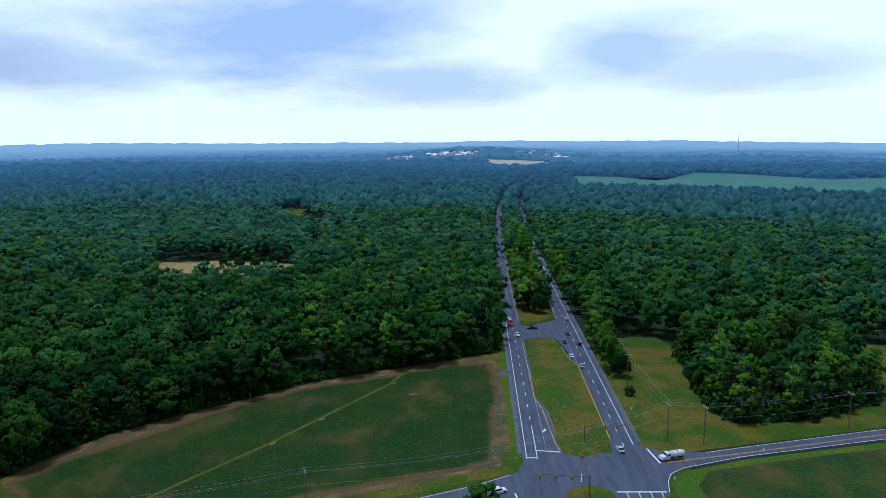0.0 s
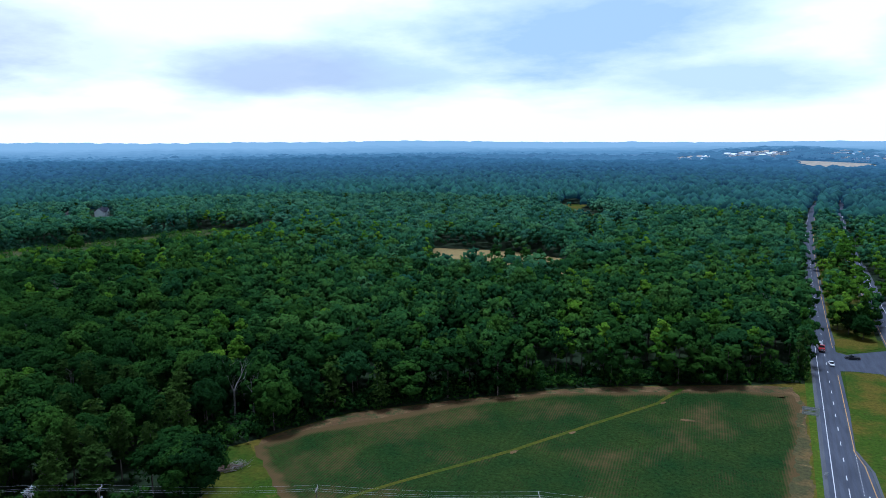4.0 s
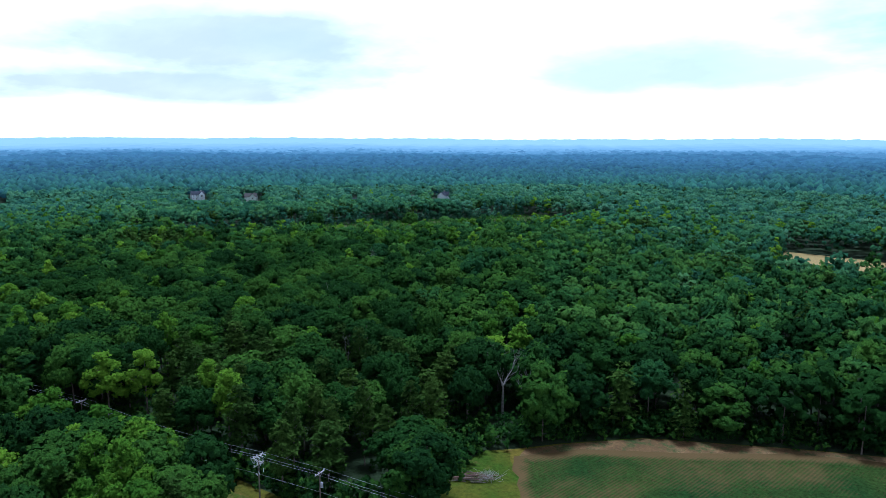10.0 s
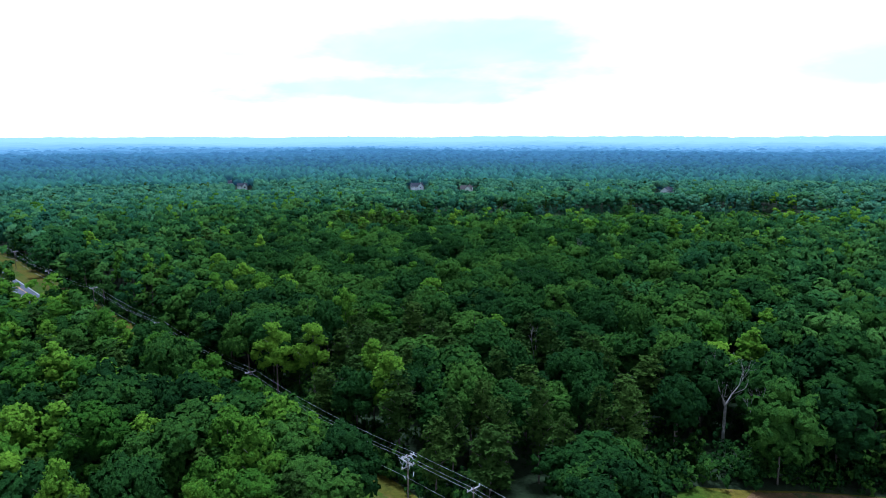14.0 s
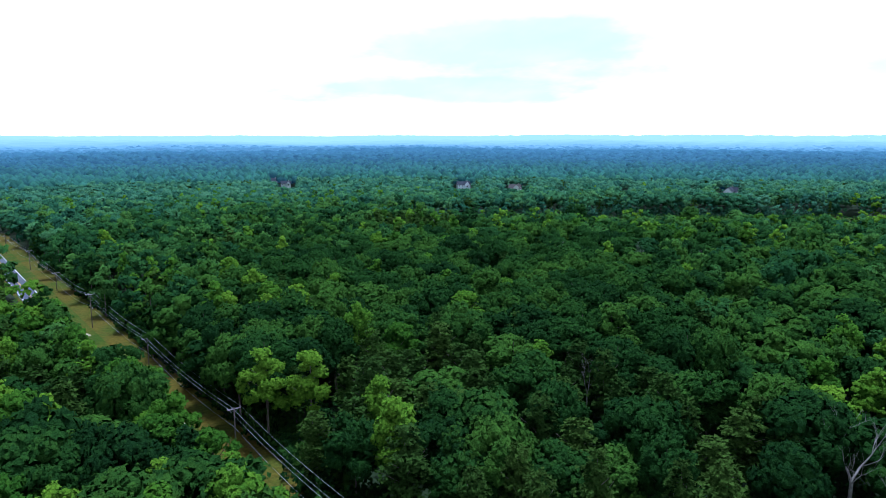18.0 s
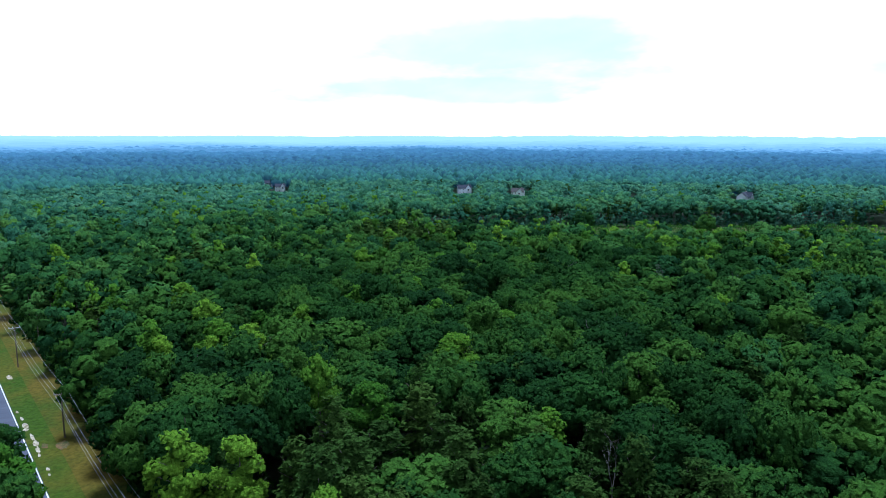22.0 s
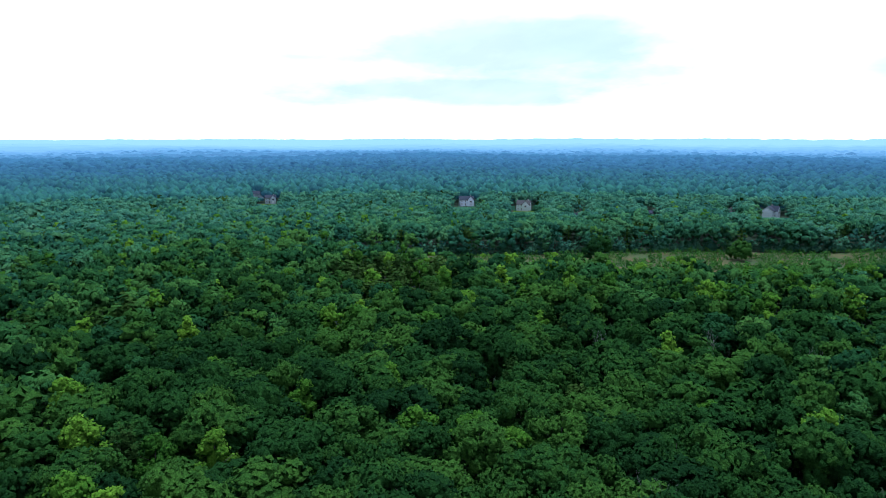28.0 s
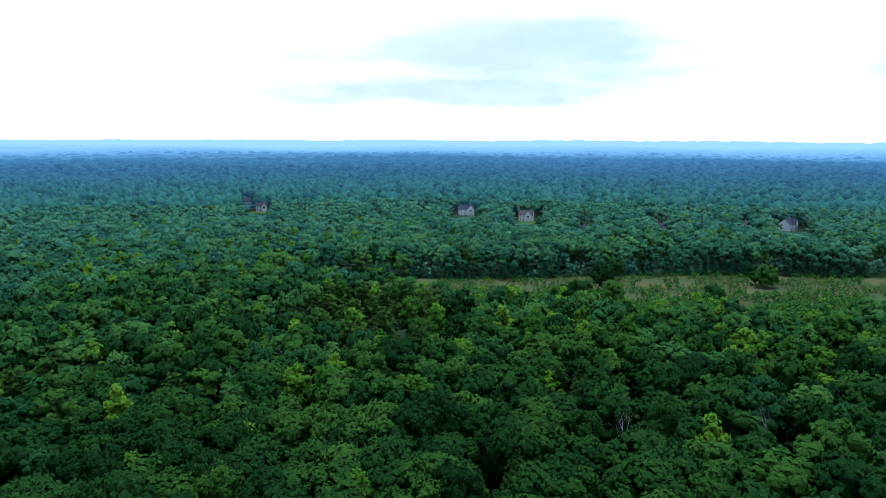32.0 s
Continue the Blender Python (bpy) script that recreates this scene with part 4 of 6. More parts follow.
# young growth on the cut-over strip
bx, by = grid(700, 3.1)
s = inside(SCRUB, bx, by) & (wave(bx, by, 11, 1.0) > -0.85)
bx, by = bx[s], by[s]
back = ((bx + 610.4) * 272 - (by - 237.6) * 88) / math.hypot(272, 88)
thin = (back < 75) & (wave(bx, by, 9, 2.0) > 1.05)
bx, by, back = bx[~thin], by[~thin], back[~thin]
tallness = (0.75 + 0.8 * smooth((back - 20) / 70) + 2.2 * smooth((back - 85) / 70)) * rng.uniform(0.55, 1.4, len(bx))
YOUNG = [broad_crown(1.35 * rng.uniform(0.8, 1.2), 3.8 * rng.uniform(0.8, 1.15), -0.3, 5, 5, 3, 0.0, False, upright=0.3) for _ in range(8)]
v, t, h, f = scatter(YOUNG, bx, by, np.clip(tallness, 0.6, 2.2), tallness)
tagged(new("saplings", mesh_of("saplings", v, t, LEAF["sapling"], h, f)), "light green saplings regrowing on cut-over ground", "saplings", kind="stuff")

TOWN = [[(-225, 2710), (-110, 2700), (-105, 2800), (-225, 2810)], [(-70, 2740), (150, 2690), (160, 2860), (-60, 2900)], [(160, 2400), (400, 2400), (395, 2650), (160, 2660)],
        [(275, 2890), (410, 2860), (385, 3200), (290, 3220)], [(430, 2700), (480, 2700), (480, 2820), (430, 2830)]]


def backdrop(spacing, radius, lo, hi, base, rounds):
    """The far woods: low domes on the rising land, coloured paler and bluer with distance to imitate haze."""
    x, y = grid(4720, spacing)
    d = ring_of(x, y)
    ok = in_sector(x, y) & (d >= lo) & (d < hi) & (np.hypot(x + 50, y - 100) < 4715) & ~inside(EAST_PASTURE, x, y)
    ok &= ~open_ground(x, y) | (d > 1950)
    x, y, d = x[ok], y[ok], d[ok]
    built = np.any([inside(p, x, y) for p in TOWN], axis=0)
    stay = ~(built & (rng.uniform(size=len(x)) < 0.7)) & ~inside(TOWN[2], x, y) & ~inside(TOWN[3], x, y)
    x, y, d, built = x[stay], y[stay], d[stay], built[stay]
    tall = np.minimum(np.where(d > 2900, rng.uniform(0.80, 1.0, len(x)), rng.uniform(0.58, 1.16, len(x))) * np.where(built, 0.30, 1.0), low_before_houses(x, y))
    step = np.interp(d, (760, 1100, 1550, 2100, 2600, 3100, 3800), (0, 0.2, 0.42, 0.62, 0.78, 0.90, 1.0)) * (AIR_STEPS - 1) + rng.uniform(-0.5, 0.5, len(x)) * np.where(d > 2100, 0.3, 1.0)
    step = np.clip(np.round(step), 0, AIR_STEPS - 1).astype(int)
    shapes = [dome(radius, 20, base, rounds) for _ in range(14)]
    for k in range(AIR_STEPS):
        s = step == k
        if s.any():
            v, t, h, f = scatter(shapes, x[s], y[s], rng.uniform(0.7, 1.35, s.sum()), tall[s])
            tagged(new("distant_woods", mesh_of("distant_woods", v, t, FAR[k], h, f)), "wooded distance reaching the horizon, tinted blue-green for haze", "woods", kind="stuff")


backdrop(10.4, 6.0, 740, 1150, 4, 1)
backdrop(12.5, 7.6, 1150, 1500, 4, 0)
backdrop(17.0, 10.6, 1500, 2100, 4, 0)
backdrop(32.0, 19.5, 2100, 3000, 2, 0)


def far_canopy(lo, hi, bands):
    """The tree tops of the last hills, too far to tell apart: one rolling surface with ever more haze in its colour."""
    edge, turn = np.linspace(lo, hi, bands + 1), np.linspace(radians(50), radians(215), 420)
    for m in range(bands):
        radius = np.linspace(edge[m], edge[m + 1] + 4, 5)
        fx, fy = -50 + radius[:, None] * np.cos(turn), 100 + radius[:, None] * np.sin(turn)
        fz = height(fx, fy) + 16 + 3.0 * wave(fx, fy, 46, 0.4) + 2.2 * wave(fx, fy, 19, 1.9)
        p, q = np.meshgrid(np.arange(4), np.arange(len(turn) - 1), indexing="ij")
        a = (p * len(turn) + q).ravel()
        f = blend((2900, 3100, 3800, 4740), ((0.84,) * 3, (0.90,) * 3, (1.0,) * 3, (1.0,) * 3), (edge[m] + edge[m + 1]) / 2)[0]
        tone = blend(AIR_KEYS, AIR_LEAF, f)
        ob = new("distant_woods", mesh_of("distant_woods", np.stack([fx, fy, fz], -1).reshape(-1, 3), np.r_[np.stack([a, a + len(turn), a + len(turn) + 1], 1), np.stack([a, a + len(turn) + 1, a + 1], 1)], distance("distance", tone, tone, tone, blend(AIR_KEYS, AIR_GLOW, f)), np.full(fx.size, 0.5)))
        tagged(ob, "wooded hills on the horizon, tinted pale blue for haze", "woods", kind="stuff")


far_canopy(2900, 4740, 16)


def far_floor(lo, hi, step):
    """The ground between the far trees, with the same haze in its colour and glow."""
    radius, turn = np.linspace(lo, hi, 12), np.linspace(0, 2 * np.pi, 140, endpoint=False)
    fx, fy = -50 + radius[:, None] * np.cos(turn), 100 + radius[:, None] * np.sin(turn)
    m, k = np.meshgrid(np.arange(11), np.arange(140), indexing="ij")
    p, q = (m * 140 + k).ravel(), (m * 140 + (k + 1) % 140).ravel()
    corners = np.stack([fx, fy, height(fx, fy) + 1.2], -1).reshape(-1, 3)
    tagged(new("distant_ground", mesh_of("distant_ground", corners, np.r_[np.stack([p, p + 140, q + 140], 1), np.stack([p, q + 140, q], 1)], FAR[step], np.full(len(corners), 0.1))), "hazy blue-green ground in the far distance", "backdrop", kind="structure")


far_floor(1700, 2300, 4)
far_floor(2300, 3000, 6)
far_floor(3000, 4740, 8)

# ---- small building helpers ----


def plain(name, colour, rough=0.6, metal=0.0, spec=0.4, vary=0.25):
    def build(n):
        f = n.noise(n.place(), 1.3, 4.0)
        return n.mix(1.0, (*colour, 1), n.ramp(f, [(0.3, 1 - vary), (0.7, 1 + vary * 0.4)]), "MULTIPLY")

    return material(name, build, rough, metal, spec)


WOOD_POLE = plain("weathered_pole", (0.16, 0.13, 0.10), 0.9)
CROSSARM = plain("grey_crossarm", (0.42, 0.40, 0.38), 0.85)
PORCELAIN = plain("pale_insulator", (0.62, 0.64, 0.66), 0.35)
WIRE = plain("aluminium_wire", (0.40, 0.41, 0.44), 0.5, 0.3)
GALVANISED = plain("galvanised_steel", (0.40, 0.41, 0.42), 0.45, 0.8)
RUST = plain("brown_steel", (0.16, 0.085, 0.06), 0.6, 0.3)
SIGNAL = plain("signal_yellow", (0.75, 0.36, 0.03), 0.5)
LENS = plain("dark_lens", (0.02, 0.02, 0.02), 0.2)
RUBBER = plain("tyre_rubber", (0.02, 0.02, 0.02), 0.85)
GLASS = plain("dark_glass", (0.015, 0.02, 0.03), 0.08, 0.0, 0.8)
CHROME = plain("bright_metal", (0.55, 0.56, 0.58), 0.25, 0.9)
LAMP_RED = plain("red_lens", (0.45, 0.02, 0.02), 0.3)
LAMP_CLEAR = plain("clear_lens", (0.75, 0.78, 0.80), 0.2)
SIGN_BACK = plain("sign_back", (0.50, 0.52, 0.54), 0.5, 0.4)
# white siding given a blue tint that imitates haze before the far houses
WHITE_PAINT = plain("white_siding", (0.86, 0.93, 1.0), 0.7, vary=0.06)
CREAM_PAINT = plain("cream_siding", (0.76, 0.80, 0.84), 0.7, vary=0.1)
LOG_WOOD = plain("cut_log_wood", (0.17, 0.105, 0.08), 0.9)
BLUE_PAINT = plain("blue_siding", (0.50, 0.56, 0.64), 0.7)
ROOF_GREY = plain("grey_shingles", (0.028, 0.034, 0.052), 0.9)
ROOF_BROWN = plain("brown_shingles", (0.06, 0.056, 0.056), 0.9)
CONCRETE = plain("pale_concrete", (0.45, 0.43, 0.40), 0.9)
GRAVEL = material("white_gravel", lambda n: n.ramp(n.noise(n.place(), 1.2, 6.0, 0.7), [(0.38, (0.16, 0.13, 0.06)), (0.56, (0.50, 0.44, 0.34))]), 0.95)
CAR_PAINT = {k: plain("paint_" + k, c, 0.3, 0.0, 0.6, 0.06) for k, c in {
    "white": (0.75, 0.76, 0.78), "silver": (0.42, 0.46, 0.50), "black": (0.02, 0.022, 0.026), "dark_grey": (0.06, 0.07, 0.08), "red": (0.50, 0.03, 0.03), "blue": (0.05, 0.07, 0.14)}.items()}


def box(bm, x0, x1, y0, y1, z0, z1, bevel=0.0):
    m = Matrix.LocRotScale(((x0 + x1) / 2, (y0 + y1) / 2, (z0 + z1) / 2), None, (x1 - x0, y1 - y0, z1 - z0))
    made = bmesh.ops.create_cube(bm, size=1.0, matrix=m)
    if bevel:
        edges = list({e for v in made["verts"] for e in v.link_edges})
        bmesh.ops.bevel(bm, geom=edges, offset=bevel, segments=2, affect="EDGES", profile=0.6)
    return bm


def rod(bm, a, b, r0, r1=None, sides=8):
    a, b = Vector(a), Vector(b)
    m = Matrix.Translation((a + b) / 2) @ (b - a).to_track_quat("Z", "Y").to_matrix().to_4x4()
    bmesh.ops.create_cone(bm, cap_ends=True, segments=sides, radius1=r0, radius2=r0 if r1 is None else r1, depth=(b - a).length, matrix=m)
    return bm


def prism(bm, outline, y0, y1):
    """A side outline in x and z, drawn out along y."""
    left = [bm.verts.new((x, y0, z)) for x, z in outline]
    right = [bm.verts.new((x, y1, z)) for x, z in outline]
    bm.faces.new(left)
    bm.faces.new(right[::-1])
    for k in range(len(outline)):
        bm.faces.new((left[k], right[k], right[(k + 1) % len(outline)], left[(k + 1) % len(outline)]))
    bmesh.ops.recalc_face_normals(bm, faces=bm.faces)
    return bm


# ---- road markings ----


def bar(name, a, b, width, mat, parent, z=0.19):
    """A painted bar between two points."""
    a, b = Vector(a).to_2d(), Vector(b).to_2d()
    s = (b - a).normalized().orthogonal() * width / 2
    return sheet(name, [tuple(a + s), tuple(b + s), tuple(b - s), tuple(a - s)], z, mat, parent)


def on(u, y):
    return (float(u + highway(y)), y)


def line(name, u, y0, y1, mat, width=0.22):
    return strip(name, u - width / 2, u + width / 2, y0, y1, 0.19, mat, road)


line("edge_line", 26.3, 210, 1000, WHITE_LINE)
line("edge_line", 33.0, 262, 338, YELLOW_LINE)
line("edge_line", 33.2, 378, 1000, YELLOW_LINE)
line("edge_line", 62.5, 220, 1000, WHITE_LINE)
line("edge_line", 55.6, 224, 302, YELLOW_LINE)
line("edge_line", 55.3, 386, 1000, YELLOW_LINE)
line("lane_line", 29.7, 210, 236, WHITE_LINE)
for k in range(48):
    for u, start in ((29.65, 241.0), (59.1, 218.2)):
        y0 = start + 12.2 * k
        line("lane_dash", u, y0, y0 + 3.05, WHITE_LINE, 0.24)
for k in range(22):
    bar("turn_dot", on(33.1, 217 + 2 * k), on(33.1, 217.9 + 2 * k), 0.16, WHITE_LINE, road)
for k in range(18):
    bar("turn_dot", on(55.7, 304 + 2 * k), on(55.7, 304.9 + 2 * k), 0.16, WHITE_LINE, road)
for p, q in (((35.4, 263), (37.0, 252)), ((37.0, 252), (37.2, 222)), ((37.2, 222), (37.9, 214.5)), ((60.3, 302), (58.2, 312)), ((58.2, 312), (57.5, 330))):
    bar("turn_lane_edge", p, q, 0.2, YELLOW_LINE, road)
for p, q, wd in (((29.8, 216), (37.6, 214.6), 0.6), ((26.3, 210.6), (29.5, 210.6), 0.5), ((49.8, 188.4), (64.1, 188.2), 0.6), ((66.6, 216.5), (67.8, 206.2), 0.6), ((20.3, 188), (20.8, 182.5), 0.5), ((34.4, 378.5), (38.2, 377.5), 0.5)):
    bar("stop_line", p, q, wd, WHITE_LINE, road, 0.195)
for x0 in (52.6, 56.0, 59.4, 62.6):
    bar("lane_line", (x0, 188), (x0 - 1.6, 160), 0.2, WHITE_LINE, road)
sheet("turn_arrow", [(34.2, 230.6), (35.6, 231.2), (35.6, 233.2), (35.2, 233.2), (35.1, 231.8), (34.3, 231.6)], 0.195, WHITE_LINE, road)
bar("signal_wire_mark", (41.8, 199.5), (40.6, 194.5), 0.18, WHITE_LINE, road)
for off, mat, wd in ((-0.5, WHITE_LINE, 0.22), (-3.8, YELLOW_LINE, 0.16), (-4.2, YELLOW_LINE, 0.16), (-7.5, WHITE_LINE, 0.22)):
    bar("painted_line", (-620, float(county(-620)) + off), (-8 if off > -6 else -12, float(county(-8 if off > -6 else -12)) + off), wd, mat, county_road)
for p, q in (((-8, 185.4), (8.5, 192.6)), ((8.5, 192.6), (20, 199.2))):
    bar("painted_line", p, q, 0.2, WHITE_LINE, county_road)
for off in (0.0, -0.4):
    bar("painted_line", (67.5, 206.3 + off), (96.9, 212.9 + off), 0.16, YELLOW_LINE, east_road)
    bar("painted_line", (96.9, 212.9 + off), (152, 226.6 + off), 0.16, YELLOW_LINE, east_road)
    bar("painted_line", (152, 226.6 + off), (400, 287.6 + off), 0.16, YELLOW_LINE, east_road)
for p, q in (((64.9, 188), (66.6, 194.5)), ((66.6, 194.5), (69.0, 199.3)), ((69.0, 199.3), (73.1, 202.2)), ((73.1, 202.6), (95.7, 210.3)), ((95.7, 210.3), (149, 222.6)), ((85, 213.5), (99, 217.1)), ((99, 217.1), (154, 230.6))):
    bar("painted_line", p, q, 0.2, WHITE_LINE, east_road)


def patch(name, x, y, rx, ry, turn, mat, z, label, category="bare ground"):
    pts = []
    for k in range(14):
        a = k / 14 * 6.2832
        r = random.uniform(0.65, 1.1)
        u, v = math.cos(a) * rx * r, math.sin(a) * ry * r
        pts.append((x + u * math.cos(turn) - v * math.sin(turn), y + u * math.sin(turn) + v * math.cos(turn)))
    return tagged(sheet(name, pts, z, mat), label, category, kind="structure")


for x, y, rx, ry in ((-320.4, 70.3, 2.6, 0.8), (-291.3, 79.4, 1.1, 0.3), (-286.5, 81.6, 1.6, 0.35), (-281.6, 83.5, 2.4, 0.6), (-279.0, 84.2, 1.0, 0.8), (-274.0, 86.7, 2.6, 0.45), (-270.0, 88.4, 2.2, 0.6), (-266.2, 89.6, 2.0, 0.5), (-263.4, 90.5, 1.3, 0.3), (-255.8, 93.8, 1.0, 0.4), (-253.2, 94.6, 0.7, 0.25), (-233, 104.6, 1.5, 0.4), (-229.5, 106.2, 1.2, 0.4)):
    patch("gravel_patch", x, y, rx, ry, 0.36, GRAVEL, 0.08, "white gravel spilled on the grass by the road", "gravel")
for x, y, rx, ry, t in ((-45, 243.5, 1.6, 0.8, 1.0), (-21, 281, 1.8, 0.8, 1.0), (-12, 268, 3.0, 1.2, 0.2), (-267.5, 94.2, 3.0, 1.3, 0.3), (-268, 90.6, 1.8, 0.8, 0.3), (-58, 223, 1.8, 0.9, 1.0)):
    patch("bare_patch", x, y, rx, ry, t, SOIL, 0.125, "dry bare patch in the grass", "bare ground")
for hx, hy in HOUSES[1:7]:
    far = math.hypot(-90 - hx, 120 - hy)
    ux, uy = (-90 - hx) / far, (120 - hy) / far
    patch("house_lawn", hx + ux * 26, hy + uy * 26, 34, 15, math.atan2(uy, ux), LAWN, float(height(hx, hy)) + 0.25, "green lawn in front of a house", "lawn")
patch("driveway", -890, 408, 34, 4, 0.45, CONCRETE, -6.2, "pale driveway in front of a house", "driveway")
patch("house_lawn", -915, 405, 42, 14, 0.45, LAWN, -6.6, "green lawn in front of a house", "lawn")
for k, (x, y) in enumerate(((-558.4, 374.6), (-540.4, 402.6), (-510.4, 397.6), (-492.4, 397.6), (-530.4, 442.6), (-585.4, 322.6), (-480.4, 382.6))):
    patch("orange_soil", x, y, 10, 3.5, 1.2 + k, ORANGE_SOIL, 0.10, "orange bare soil among the saplings", "bare ground")

# ---- power poles and wires ----


def wire_span(name, a, b, sag, radius=0.019):
    """One sagging wire between two points."""
    bm, n = bmesh.new(), 10
    a, b = Vector(a), Vector(b)
    side = (b - a).cross(Vector((0, 0, 1))).normalized()
    rows = []
    for k in range(n + 1):
        f = k / n
        c = a.lerp(b, f) - Vector((0, 0, sag * 4 * f * (1 - f)))
        rows.append([bm.verts.new(c + side * radius * math.cos(q) + Vector((0, 0, radius * math.sin(q)))) for q in (0.5, 2.6, 4.7)])
    for p, q in zip(rows, rows[1:]):
        for k in range(3):
            bm.faces.new((p[k], p[(k + 1) % 3], q[(k + 1) % 3], q[k]))
    return bm


def power_pole(x, y, turn, tall=12.8, arms=1, transformer=False):
    z = float(height(x, y))
    ob = tagged(new("power_pole"), "tall wooden utility pole with a pale crossarm" if arms == 1 else "wooden utility pole with two stacked crossarms and insulators", "utility pole", "utility poles along the roads")
    ob.matrix_basis = pose(x, y, z, 0, 0, turn)
    part("pole", rod(bmesh.new(), (0, 0, -0.3), (0, 0, tall), 0.19, 0.12, 10), WOOD_POLE, ob)
    for k in range(arms):
        zz = tall - 0.35 - 1.9 * k
        arm = part("crossarm", box(bmesh.new(), -0.09, 0.09, -1.5, 1.5, zz - 0.08, zz + 0.08, 0.02), CROSSARM, ob)
        for yy in (-1.35, -0.45, 1.35):
            bm = bmesh.new()
            rod(bm, (0, yy, zz + 0.08), (0, yy, zz + 0.22), 0.05, 0.05, 6)
            rod(bm, (0, yy, zz + 0.22), (0, yy, zz + 0.42), 0.11, 0.07, 8)
            part("insulator", bm, PORCELAIN, arm)
        part("brace", rod(bmesh.new(), (0.1, -0.8, zz - 0.05), (0.1, 0, zz - 0.8), 0.025, None, 5), GALVANISED, ob)
        part("brace", rod(bmesh.new(), (0.1, 0.8, zz - 0.05), (0.1, 0, zz - 0.8), 0.025, None, 5), GALVANISED, ob)
    if arms > 1:
        for k, yy in enumerate((-1.2, -0.4, 1.2)):
            part("cutout_switch", rod(bmesh.new(), (0.3, yy, tall - 3.6), (0.45, yy * 0.7, tall - 4.3), 0.07, None, 6), PORCELAIN, ob)
        for yy in (-1.35, -0.45, 0.45, 1.35):
            for side in (-1, 1):
                part("strain_insulator", rod(bmesh.new(), (side * 0.1, yy, tall - 0.35), (side * 0.95, yy, tall - 0.42), 0.075, 0.055, 6), PORCELAIN, ob)
            part("jumper_wire", wire_span("jumper_wire", (-0.95, yy, tall - 0.42), (0.95, yy, tall - 0.42), 0.95, 0.03), WIRE, ob)
        for side in (-1, 1):
            part("crossarm", box(bmesh.new(), -1.2, 1.2, side * 0.16 - 0.07, side * 0.16 + 0.07, tall - 1.55, tall - 1.40, 0.02), CROSSARM, ob)
            for yy in (-0.9, 0.0, 0.9):
                part("arrester", rod(bmesh.new(), (yy, side * 0.3, tall - 1.6), (yy, side * 0.45, tall - 2.2), 0.06, 0.06, 6), PORCELAIN, ob)
    if transformer:
        bm = bmesh.new()
        rod(bm, (0.45, 0, tall - 3.3), (0.45, 0, tall - 2.3), 0.28, None, 12)
        rod(bm, (0.45, 0, tall - 2.3), (0.45, 0, tall - 2.1), 0.06, None, 6)
        part("transformer", bm, SIGN_BACK, ob, "grey pole-mounted transformer")
    return ob


WEST_POLES = [(-637, -50, 10.5), (-577, -27, 10.5), (-517, -4, 10.5), (-458, 21.5, 10.0), (-400, 45.0, 8.2), (-330, 70.0, 12.2), (-271.9, 93.7, 10.7), (-214.6, 115.8, 9.7), (-149.7, 136.4, 12.0), (-133.6, 142.2, 12.6), (-86.5, 161.3, 12.8), (-38.1, 178.2, 12.8), (75.4, 223.0, 13.2), (86.8, 220.6, 13.2), (141.6, 231.5, 13.2), (215, 250, 13.2)]
NORTH_POLES = [(75.4, 223.0, 13.2), (76.2, 277.8, 13.0), (77.3, 321.6, 13.0), (80, 372, 13.0), (83, 425, 13.0), (88, 480, 13.0)]
for x, y, tall in WEST_POLES:
    power_pole(x, y, 22 if x < 60 else 12, tall, 2 if abs(x + 149.7) < 1 else 1, abs(x + 133.6) < 1 or abs(x - 86.8) < 1)
for x, y, tall in NORTH_POLES[1:]:
    power_pole(x, y, 93, tall)


def line_of_wires(posts):
    for (ax, ay, a_tall), (bx, by, b_tall) in zip(posts, posts[1:]):
        span = tagged(new("power_wires"), "bundle of thin sagging power wires between poles", "power line", "power wires")
        d = Vector((by - ay, ax - bx, 0)).normalized()
        far = math.hypot(bx - ax, by - ay)
        for off, lift in ((-1.35, 0.06), (0.45, 0.06), (1.35, 0.06), (0.15, -4.3)):
            a = (ax + d.x * off, ay + d.y * off, float(height(ax, ay)) + a_tall + lift)
            b = (bx + d.x * off, by + d.y * off, float(height(bx, by)) + b_tall + lift)
            part("wire", wire_span("wire", a, b, far * far / 3600), WIRE, span)


line_of_wires(WEST_POLES)
line_of_wires(NORTH_POLES)

# ---- traffic signals and signs ----


